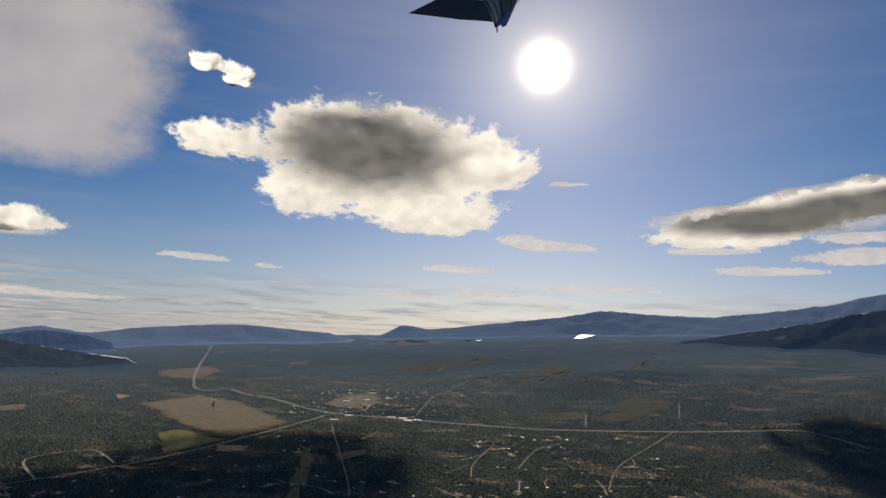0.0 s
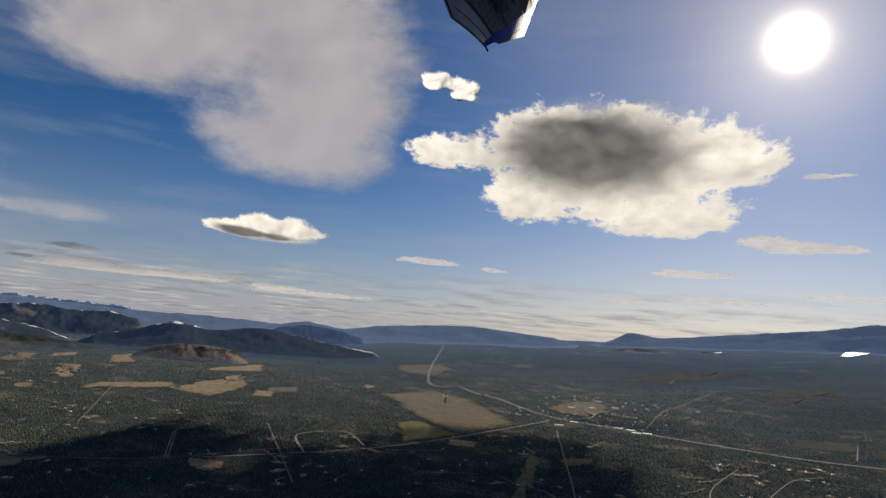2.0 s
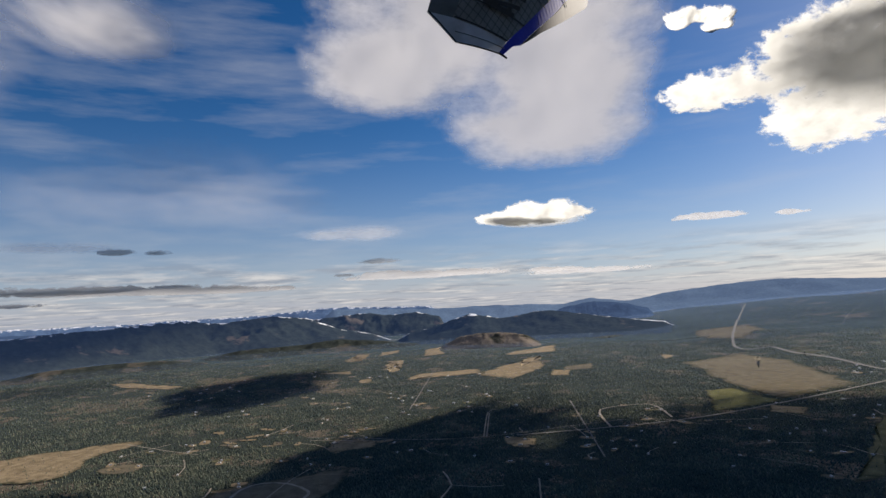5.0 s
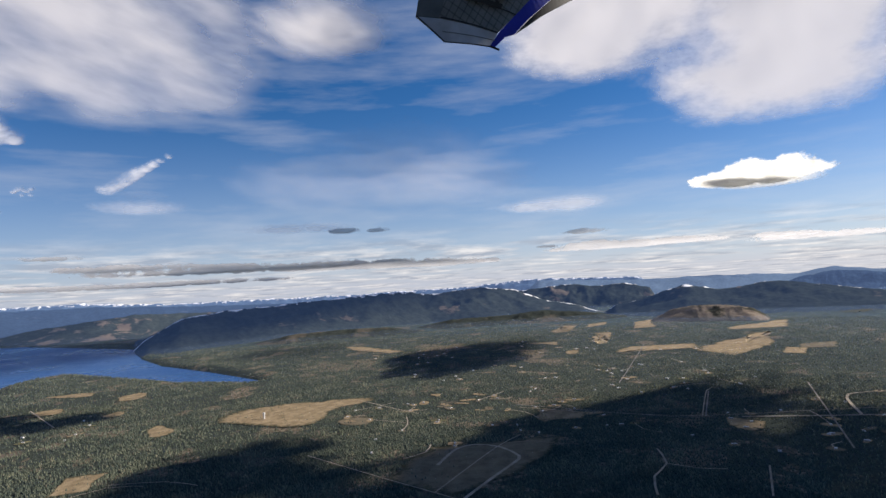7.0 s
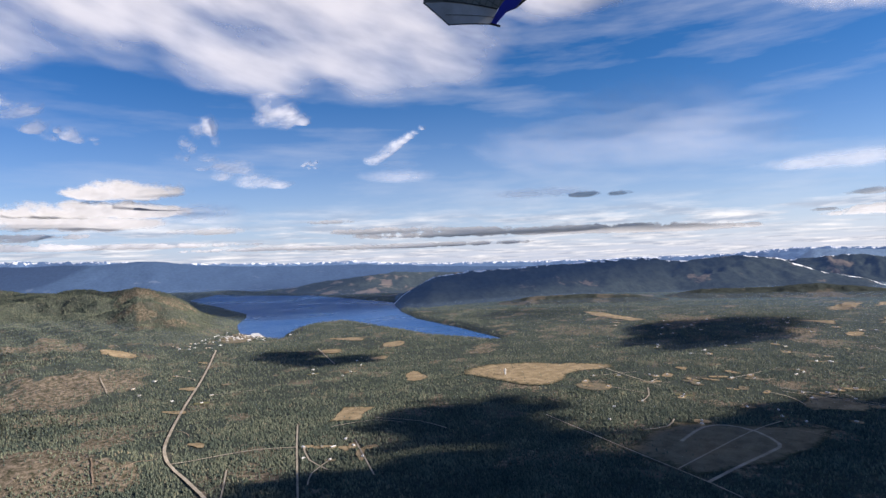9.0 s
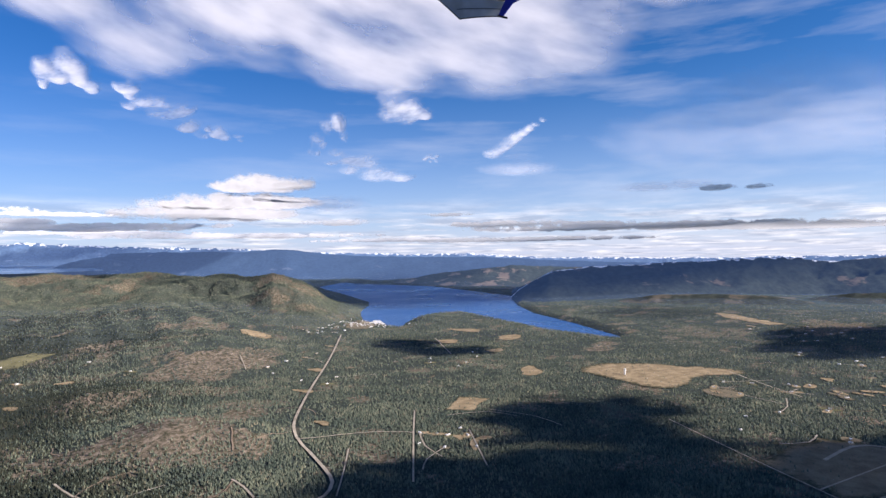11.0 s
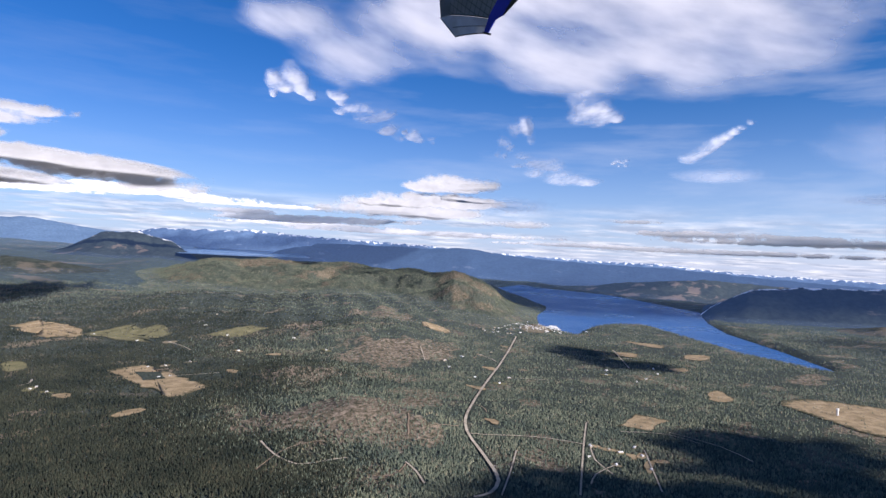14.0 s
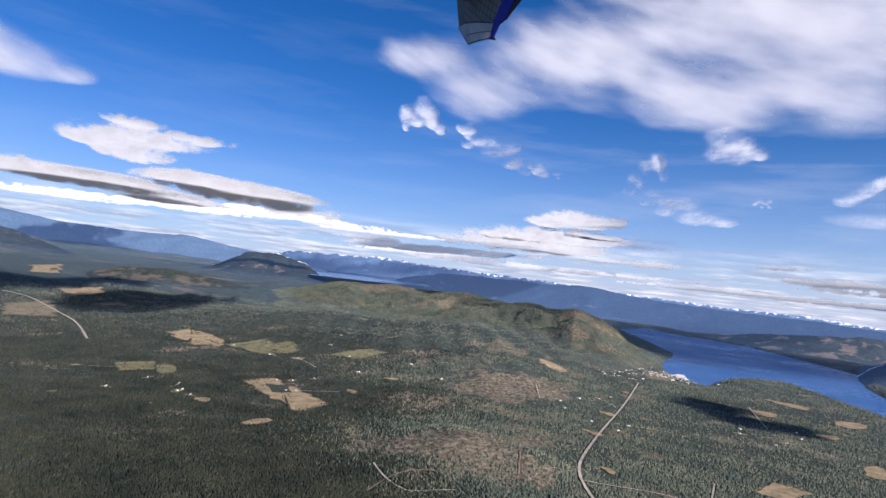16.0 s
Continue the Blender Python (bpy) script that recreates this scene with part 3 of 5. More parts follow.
road("road", "pale residential loop road", GRAVEL, 3, (-297, 348), (-339, 384), (-348, 405), (-330, 438), (-286, 405))
road("lane", "narrow dirt lane through the woods", ASPHALT, 2.0, (-409, 325), (-342, 268))
road("lane", "narrow dirt lane through the woods", ASPHALT, 2.0, (-398, 412), (-249, 284))
road("lane", "narrow dirt lane through the woods", ASPHALT, 2.0, (-721, 476), (-479, 288))
road("lane", "narrow dirt lane through the woods", ASPHALT, 2.0, (-199, 625), (-117, 411), (-105, 372))
road("lane", "narrow dirt lane through the woods", ASPHALT, 2.0, (-442, 174), (-360, 241), (-340, 264))
road("lane", "narrow dirt lane through the woods", ASPHALT, 2.0, (68, 700), (78, 799))
road("lane", "narrow dirt lane through the woods", ASPHALT, 2.0, (185, 772), (211, 881))
road("lane", "narrow dirt lane through the woods", ASPHALT, 2.0, (-111, 1095), (-86, 1246))
road("lane", "narrow dirt lane through the woods", ASPHALT, 2.0, (-493, 1202), (-689, 1841))
road("lane", "narrow dirt lane through the woods", ASPHALT, 2.0, (-681, 1442), (-853, 1970))
road("dirt_track", "curved pale dirt track", GRAVEL, 3, (-320, 78), (-345, 96), (-349, 110), (-337, 121), (-316, 124), (-306, 117), (-288, 98), (-265, 75))
road("lane", "straight dirt lane across the track", GRAVEL, 1.6, (-280, 66), (-337, 118), (-357, 142))
road("lane", "dirt lane along the clearing", GRAVEL, 1.6, (-373, 12), (-312, 47), (-265, 75), (-249, 83))
road("road", "long straight road to the lakeside village", GRAVEL, 2.7, (-627, -338), (-493, -279), (-399, -240), (-340, -214), (-304, -196), (-278, -178), (-262, -160), (-245, -142), (-232, -131), (-218, -127), (-210, -130))
road("lane", "narrow pale dirt lane through the forest", GRAVEL, 2, (-276, -176), (-293, -161), (-305, -143), (-309, -123))
road("lane", "narrow pale dirt lane through the forest", GRAVEL, 1.8, (-352, -139), (-309, -123), (-242, -97))
road("lane", "narrow pale dirt lane through the forest", GRAVEL, 1.5, (-323, -95), (-270, -71))
road("lane", "narrow pale dirt lane through the forest", GRAVEL, 1.5, (-347, -116), (-362, -94), (-356, -74))
road("lane", "narrow pale dirt lane through the forest", GRAVEL, 2, (-194, -247), (-187, -228), (-186, -210), (-200, -203), (-207, -199))
road("lane", "narrow pale dirt lane through the forest", GRAVEL, 2, (-222, -176), (-217, -166), (-208, -154))
road("lane", "narrow pale dirt lane through the forest", GRAVEL, 1.5, (-274, -145), (-244, -132), (-219, -122))
road("lane", "narrow pale dirt lane through the forest", GRAVEL, 1.5, (-454, -347), (-423, -318))
road("lane", "narrow pale dirt lane through the forest", GRAVEL, 2.5, (-659, -232), (-598, -201), (-557, -180))
road("lane", "narrow pale dirt lane through the forest", GRAVEL, 4, (-124, -1026), (-148, -941), (-165, -804), (-151, -659))
for shore in (((-3.9, 2960), (-4.4, 3080), (-4.9, 3300), (-5.6, 3380), (-6.4, 3440), (-6.1, 3260), (-5.2, 3100), (-4.6, 2940)), ((5.6, 2860), (4.6, 2960), (4.0, 3120), (4.8, 3080), (5.8, 2960))):
    patch("water", "distant lake glinting in the sun", "lake", GLINT, *[(-r * math.sin(radians(a)), r * math.cos(radians(a))) for a, r in shore], high=4.0, kind="structure", clear=False, wobble=0.02)

# small yards and cut patches, with the places of the houses
HOUSES = []
YARDS = random.Random(5)
for x0, x1, y0, y1, count, yard in ((-290, -90, 690, 930, 120, 0.06), (-60, 130, 370, 640, 95, 0.25), (-260, -140, 300, 580, 34, 0.35), (-330, -285, -125, -75, 9, 0.5), (-520, -390, -310, -225, 9, 0.6), (-500, -340, 40, 220, 46, 0.75),
                                    (-350, -250, 230, 430, 36, 0.5), (-600, -420, 150, 420, 44, 0.75), (-250, -225, -440, -400, 4, 0.0), (-170, -110, -560, -400, 8, 0.6), (-420, -240, -620, -380, 12, 0.7),
                                    (-130, -20, 250, 420, 30, 0.35), (-680, -610, -390, -345, 16, 0.0), (-900, -600, 120, 520, 40, 0.9), (-640, -500, -260, -130, 8, 0.8)):
    for _ in range(count):
        x, y = YARDS.uniform(x0, x1), YARDS.uniform(y0, y1)
        if inside(np.array(x), np.array(y), SHORE):
            continue
        HOUSES.append((x, y, YARDS.uniform(0, 180)))
        if YARDS.random() < yard:
            turn, w, d = YARDS.uniform(0, math.pi), YARDS.uniform(1.5, 5), YARDS.uniform(1, 2.6)
            k = 1 + math.hypot(x, y) / 900
            corner = [(x + k * (a * w * math.cos(turn) - b * d * math.sin(turn)), y + k * (a * w * math.sin(turn) + b * d * math.cos(turn))) for a, b in ((-1, -1), (0.2, -1.2), (1, -0.8), (1.1, 0.7), (0, 1), (-1, 0.9))]
            patch("clearing", "small tan yard cut into the woods", "field", YARDS.choice((STUBBLE, PLOUGHED, STUBBLE, MEADOW)), *corner, wobble=0.16, group="yards in the woods")

# lanes to the houses
for i, (x, y, turn) in enumerate(HOUSES):
    if i % 4 == 0 and math.hypot(x, y) < 700:
        a, length = radians(turn), YARDS.uniform(12, 42)
        mid = (x + math.cos(a) * length * 0.5 + YARDS.uniform(-4, 4), y + math.sin(a) * length * 0.5 + YARDS.uniform(-4, 4))
        road("lane", "narrow pale gravel lane to a house in the woods", GRAVEL, YARDS.uniform(1.2, 2.0), (x, y), mid, (x + math.cos(a) * length, y + math.sin(a) * length))

# dirt trails winding over the burnt knolls
for i in range(15):
    cx, cy, cr, k = SCRUB[i % 12]
    x, y, a = cx + YARDS.uniform(-1, 1) * cr, cy + YARDS.uniform(-1, 1) * cr, YARDS.uniform(0, 6.28)
    line = [(x, y)]
    for _ in range(4):
        a += YARDS.uniform(-0.7, 0.7)
        x, y = x + math.cos(a) * cr * 0.35, y + math.sin(a) * cr * 0.35
        line.append((x, y))
    road("trail", "faint tan dirt trail across a brushy knoll", TRACK, YARDS.uniform(0.8, 1.5), *line, high=0.3)


# ---- mountains ----
def polar(az, r):
    return -r * math.sin(radians(az)), r * math.cos(radians(az))


def fractal(x, y, z=0.0, octaves=5):
    return noise.fractal(Vector((x, y, z)), 0.9, 2.1, octaves)


def mountain(name, label, mat, front, back, *pts, steps=150, rows=34, rough=0.22, seed=0.0, power=1.25, crag=0.04, craggy=9.0, fade=22.0, bare=None):
    """A ridge: (bearing, height of the crest in degrees, distance) from one end to the other, with a near and a far flank."""
    bearing = np.array([p[0] for p in pts])[::-1]
    u = np.linspace(bearing[0], bearing[-1], steps)
    el = np.interp(u, bearing, np.array([p[1] for p in pts])[::-1])
    far = np.interp(u, bearing, np.array([p[2] for p in pts])[::-1])
    el = np.convolve(np.pad(el, 2, "edge"), [0.1, 0.2, 0.4, 0.2, 0.1], "valid")
    v = np.linspace(-1, 1, rows)
    verts, crests, open_ground = [], [], []
    for i in range(steps):
        end = min(1.0, fade * min(i, steps - 1 - i) / steps)
        for k in v:
            r = far[i] + k * (front if k < 0 else back)
            az = u[i] + 0.5 * abs(k) * noise.noise(Vector((u[i] * 0.3, k * 1.5, seed)))
            x, y = polar(az, r)
            base = float(ground_z(x, y)) - 4
            crest = 100 + far[i] * math.tan(radians(el[i]))
            a = 1 - abs(k)
            n = fractal(x / front * 3.0 + seed, y / front * 3.0, seed) + 0.5 * fractal(x / 55.0, y / 55.0, seed + 2)
            p = max(0.0, a ** power + rough * n * a * min(1.0, abs(k) * 4))
            tip = (crest - base) * (1 + crag * fractal(x / front * craggy, y / front * craggy, seed + 5))
            verts.append((x, y, base + tip * p * (0.15 + 0.85 * end) if a > 0 else base - 6))
            crests.append(p)
            open_ground.append(bare(az, k, x, y) if bare else 0.0)
    ob = link(name, verts, [f[::-1] for f in grid_faces(steps, rows)], mat)
    if ob.data.polygons[len(ob.data.polygons) // 2].normal.z < 0:
        ob.data.flip_normals()
    ob.data.attributes.new("crest", "FLOAT", "POINT").data.foreach_set("value", np.array(crests, np.float32))
    ob.data.attributes.new("scrub", "FLOAT", "POINT").data.foreach_set("value", np.array(open_ground, np.float32))
    return tagged(ob, label, "mountain", kind="structure" if name == "backdrop" else "")


def snowy(name, green, bare, line, share, tooth=0.08, open_=0.63, relief=4.0):
    """Forested high ground with snow where it lies high."""
    m, nt, p = material(name)
    z = nt.nodes.new("ShaderNodeAttribute")
    z.attribute_name = "crest"
    fine, broad, spots_ = grain(nt, tooth, 5, 0.65), grain(nt, tooth * 0.12, 7, 0.62), grain(nt, tooth * 0.45, 5, 0.6)
    high = node(nt, "ShaderNodeMapRange")
    high.inputs["From Min"].default_value, high.inputs["From Max"].default_value = line
    nt.links.new(z.outputs["Fac"], high.inputs["Value"])
    add = nt.nodes.new("ShaderNodeMath")
    add.operation = "MULTIPLY"
    nt.links.new(high.outputs[0], add.inputs[0])
    nt.links.new(spots_, add.inputs[1])
    snow = ramp(nt, add.outputs[0], (share, (0, 0, 0)), (share + 0.04, (1, 1, 1)))
    woods = ramp(nt, fine, (0.35, tuple(c * 0.6 for c in green)), (0.65, green))
    cut = ramp(nt, broad, (open_, (0, 0, 0)), (open_ + 0.05, (1, 1, 1)))
    nt.links.new(mix(nt, snow, mix(nt, cut, woods, bare), (0.8, 0.82, 0.86)), p.inputs["Base Color"])
    p.inputs["Roughness"].default_value = 0.9
    p.inputs["Specular IOR Level"].default_value = 0.0
    bump(nt, p, fine, relief)
    return m


# these two ridges carry a faint blue glow in place of haze
NEAR_RIDGE = haze_emission(snowy("dark fir ridge", (0.036, 0.046, 0.042), (0.12, 0.1, 0.08), (0.84, 1.0), 0.42, 0.08, 0.62, 1.2), (0.008, 0.018, 0.048))
MID_RANGE = haze_emission(snowy("blue fir range", (0.07, 0.085, 0.075), (0.26, 0.2, 0.15), (0.9, 1.6), 0.75, 0.1, 0.54, 2.0), (0.013, 0.024, 0.05))
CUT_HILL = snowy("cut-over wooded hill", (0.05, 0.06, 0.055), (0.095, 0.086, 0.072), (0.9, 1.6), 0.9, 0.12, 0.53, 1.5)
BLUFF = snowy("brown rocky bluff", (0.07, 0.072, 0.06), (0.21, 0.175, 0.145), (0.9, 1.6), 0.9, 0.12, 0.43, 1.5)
# haze is put into the blue base colours and glow of the far ranges
FAR_RANGE = haze_emission(snowy("far blue range", (0.03, 0.055, 0.1), (0.06, 0.08, 0.12), (0.8, 1.1), 0.8), (0.03, 0.052, 0.108))
SNOW_RANGE = haze_emission(snowy("far snow range", (0.09, 0.15, 0.25), (0.18, 0.24, 0.34), (0.5, 1.05), 0.4), (0.03, 0.052, 0.108))
SUN_HAZE = haze_emission(snowy("pale range in sunlit haze", (0.085, 0.13, 0.19), (0.1, 0.15, 0.2), (0.85, 1.1), 0.5), (0.05, 0.08, 0.145))
HAZE_RANGE = haze_emission(snowy("far hazy range", (0.085, 0.14, 0.22), (0.1, 0.15, 0.23), (0.75, 1.1), 0.75), (0.035, 0.06, 0.115))

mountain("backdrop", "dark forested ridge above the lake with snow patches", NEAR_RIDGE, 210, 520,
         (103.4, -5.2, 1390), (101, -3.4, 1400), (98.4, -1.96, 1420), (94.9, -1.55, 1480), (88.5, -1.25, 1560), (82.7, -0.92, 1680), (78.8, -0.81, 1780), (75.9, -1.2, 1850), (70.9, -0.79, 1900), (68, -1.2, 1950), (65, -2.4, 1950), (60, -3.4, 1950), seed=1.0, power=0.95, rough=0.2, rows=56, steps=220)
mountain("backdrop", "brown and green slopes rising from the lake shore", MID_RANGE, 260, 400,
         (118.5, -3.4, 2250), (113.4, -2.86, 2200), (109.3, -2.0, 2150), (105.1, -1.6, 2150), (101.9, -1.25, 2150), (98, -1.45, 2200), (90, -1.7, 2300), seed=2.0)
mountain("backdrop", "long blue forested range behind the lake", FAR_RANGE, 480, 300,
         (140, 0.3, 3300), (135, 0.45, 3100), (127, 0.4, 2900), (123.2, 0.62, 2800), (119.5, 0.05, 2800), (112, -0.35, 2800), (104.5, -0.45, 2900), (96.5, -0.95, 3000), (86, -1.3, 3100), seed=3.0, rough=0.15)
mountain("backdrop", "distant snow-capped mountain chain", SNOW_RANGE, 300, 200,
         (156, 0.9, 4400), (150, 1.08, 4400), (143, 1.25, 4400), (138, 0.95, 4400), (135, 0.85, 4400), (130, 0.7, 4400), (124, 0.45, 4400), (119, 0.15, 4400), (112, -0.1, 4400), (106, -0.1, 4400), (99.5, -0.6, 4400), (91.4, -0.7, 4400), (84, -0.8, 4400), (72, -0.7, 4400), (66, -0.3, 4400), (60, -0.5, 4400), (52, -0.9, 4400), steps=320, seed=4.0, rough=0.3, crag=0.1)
def hill_scrub(az, k, x, y):
    """Burnt and rocky ground: the crest, the cliffs over the bay, and scattered cuts."""
    n = 0.55 * fractal(x / 90, y / 90, 3.0) + 0.3 * fractal(x / 28, y / 28, 8.0)
    top = 0.75 * math.exp(-((k + 0.06) / 0.16) ** 2) * (math.exp(-((az - 141) / 4.5) ** 2) + 0.9 * math.exp(-((az - 124.5) / 2.2) ** 2) + 0.6 * math.exp(-((az - 150) / 2.5) ** 2))
    cliff = 0.7 * math.exp(-((az - 121.5) / 2.0) ** 2) * math.exp(-((k + 0.25) / 0.2) ** 2)
    return float(np.clip((top + cliff + n - 0.04) * 1.3, 0, 1))


BAY_HILL = mountain("hill", "sunlit wooded hill sloping down to the lake", HILL, 430, 380,
         (153, -2.4, 1500), (150, -1.87, 1500), (146.8, -1.39, 1500), (143.4, -1.35, 1480), (138.9, -1.42, 1450), (135.3, -1.2, 1400), (130, -1.87, 1300), (126.5, -1.85, 1200), (124.5, -1.6, 1150), (121.8, -2.6, 1120), (119.6, -4.0, 1090), (117.6, -4.9, 1080), (115, -5.5, 1090), seed=5.0, rough=0.46, rows=64, steps=260, power=1.25, crag=0.16, craggy=3.5, fade=7.0, bare=hill_scrub)
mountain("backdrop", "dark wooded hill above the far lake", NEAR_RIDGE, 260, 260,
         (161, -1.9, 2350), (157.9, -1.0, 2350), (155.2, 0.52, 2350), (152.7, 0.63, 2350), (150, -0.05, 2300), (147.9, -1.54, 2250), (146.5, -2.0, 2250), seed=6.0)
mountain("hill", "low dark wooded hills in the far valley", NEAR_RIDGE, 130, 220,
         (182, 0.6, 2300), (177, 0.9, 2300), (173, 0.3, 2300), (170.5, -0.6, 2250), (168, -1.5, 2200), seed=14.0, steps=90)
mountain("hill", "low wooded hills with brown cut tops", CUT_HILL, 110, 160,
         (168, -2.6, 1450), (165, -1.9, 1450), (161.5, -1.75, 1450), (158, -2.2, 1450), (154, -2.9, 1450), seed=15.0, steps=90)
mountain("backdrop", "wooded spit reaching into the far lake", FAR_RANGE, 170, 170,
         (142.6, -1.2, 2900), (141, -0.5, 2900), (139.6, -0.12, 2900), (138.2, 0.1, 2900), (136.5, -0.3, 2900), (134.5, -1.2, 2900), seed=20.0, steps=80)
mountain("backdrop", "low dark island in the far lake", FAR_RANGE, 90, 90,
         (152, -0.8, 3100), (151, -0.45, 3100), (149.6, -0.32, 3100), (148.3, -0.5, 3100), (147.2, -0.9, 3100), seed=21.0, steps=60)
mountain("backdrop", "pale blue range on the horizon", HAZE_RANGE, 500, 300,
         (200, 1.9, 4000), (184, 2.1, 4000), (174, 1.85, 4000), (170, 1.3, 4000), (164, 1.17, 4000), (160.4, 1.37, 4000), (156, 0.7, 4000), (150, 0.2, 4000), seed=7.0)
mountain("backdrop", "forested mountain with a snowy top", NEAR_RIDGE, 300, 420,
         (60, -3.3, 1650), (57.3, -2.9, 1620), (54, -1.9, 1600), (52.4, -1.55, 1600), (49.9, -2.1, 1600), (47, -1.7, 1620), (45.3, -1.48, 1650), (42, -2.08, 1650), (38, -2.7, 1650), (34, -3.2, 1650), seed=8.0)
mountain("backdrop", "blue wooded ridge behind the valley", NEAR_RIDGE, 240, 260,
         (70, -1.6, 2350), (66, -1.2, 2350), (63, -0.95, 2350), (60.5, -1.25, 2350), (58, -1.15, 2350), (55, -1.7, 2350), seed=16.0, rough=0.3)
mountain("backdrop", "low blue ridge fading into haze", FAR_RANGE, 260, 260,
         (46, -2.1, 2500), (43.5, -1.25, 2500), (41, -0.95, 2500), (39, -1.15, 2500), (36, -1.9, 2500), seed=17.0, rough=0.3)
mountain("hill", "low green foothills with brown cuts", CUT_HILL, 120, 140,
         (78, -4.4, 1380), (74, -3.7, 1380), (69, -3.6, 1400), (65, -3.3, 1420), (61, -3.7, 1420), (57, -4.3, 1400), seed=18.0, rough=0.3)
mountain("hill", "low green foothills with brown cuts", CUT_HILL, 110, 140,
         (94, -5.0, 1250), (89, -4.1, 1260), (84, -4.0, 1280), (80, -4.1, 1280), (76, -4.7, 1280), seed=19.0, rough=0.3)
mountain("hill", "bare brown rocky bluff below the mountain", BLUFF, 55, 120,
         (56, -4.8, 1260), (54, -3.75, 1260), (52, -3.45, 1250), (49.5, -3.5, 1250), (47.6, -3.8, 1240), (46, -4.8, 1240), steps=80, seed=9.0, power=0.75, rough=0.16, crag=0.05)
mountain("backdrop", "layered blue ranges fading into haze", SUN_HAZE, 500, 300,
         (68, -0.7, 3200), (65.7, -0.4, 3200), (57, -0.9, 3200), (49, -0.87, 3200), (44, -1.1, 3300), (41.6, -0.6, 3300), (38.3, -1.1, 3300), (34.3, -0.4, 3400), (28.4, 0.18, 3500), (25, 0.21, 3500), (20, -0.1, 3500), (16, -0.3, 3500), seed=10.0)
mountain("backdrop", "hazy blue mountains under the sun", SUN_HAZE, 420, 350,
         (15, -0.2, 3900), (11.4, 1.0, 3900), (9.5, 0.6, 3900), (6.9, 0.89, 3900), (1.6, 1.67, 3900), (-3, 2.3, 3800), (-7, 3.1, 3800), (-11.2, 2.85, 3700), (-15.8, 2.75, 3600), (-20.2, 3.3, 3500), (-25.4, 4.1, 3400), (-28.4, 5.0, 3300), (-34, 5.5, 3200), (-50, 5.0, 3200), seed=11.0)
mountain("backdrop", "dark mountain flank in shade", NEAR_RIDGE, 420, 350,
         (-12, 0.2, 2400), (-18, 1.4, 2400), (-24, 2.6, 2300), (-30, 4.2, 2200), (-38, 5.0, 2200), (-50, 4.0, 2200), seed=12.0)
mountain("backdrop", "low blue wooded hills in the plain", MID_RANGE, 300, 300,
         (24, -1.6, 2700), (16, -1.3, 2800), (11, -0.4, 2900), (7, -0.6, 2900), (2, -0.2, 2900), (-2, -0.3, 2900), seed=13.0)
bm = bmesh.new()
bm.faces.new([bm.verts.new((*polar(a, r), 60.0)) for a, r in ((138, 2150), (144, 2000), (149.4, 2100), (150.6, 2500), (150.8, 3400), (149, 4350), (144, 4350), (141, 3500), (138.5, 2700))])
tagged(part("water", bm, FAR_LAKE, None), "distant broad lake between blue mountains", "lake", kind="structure")


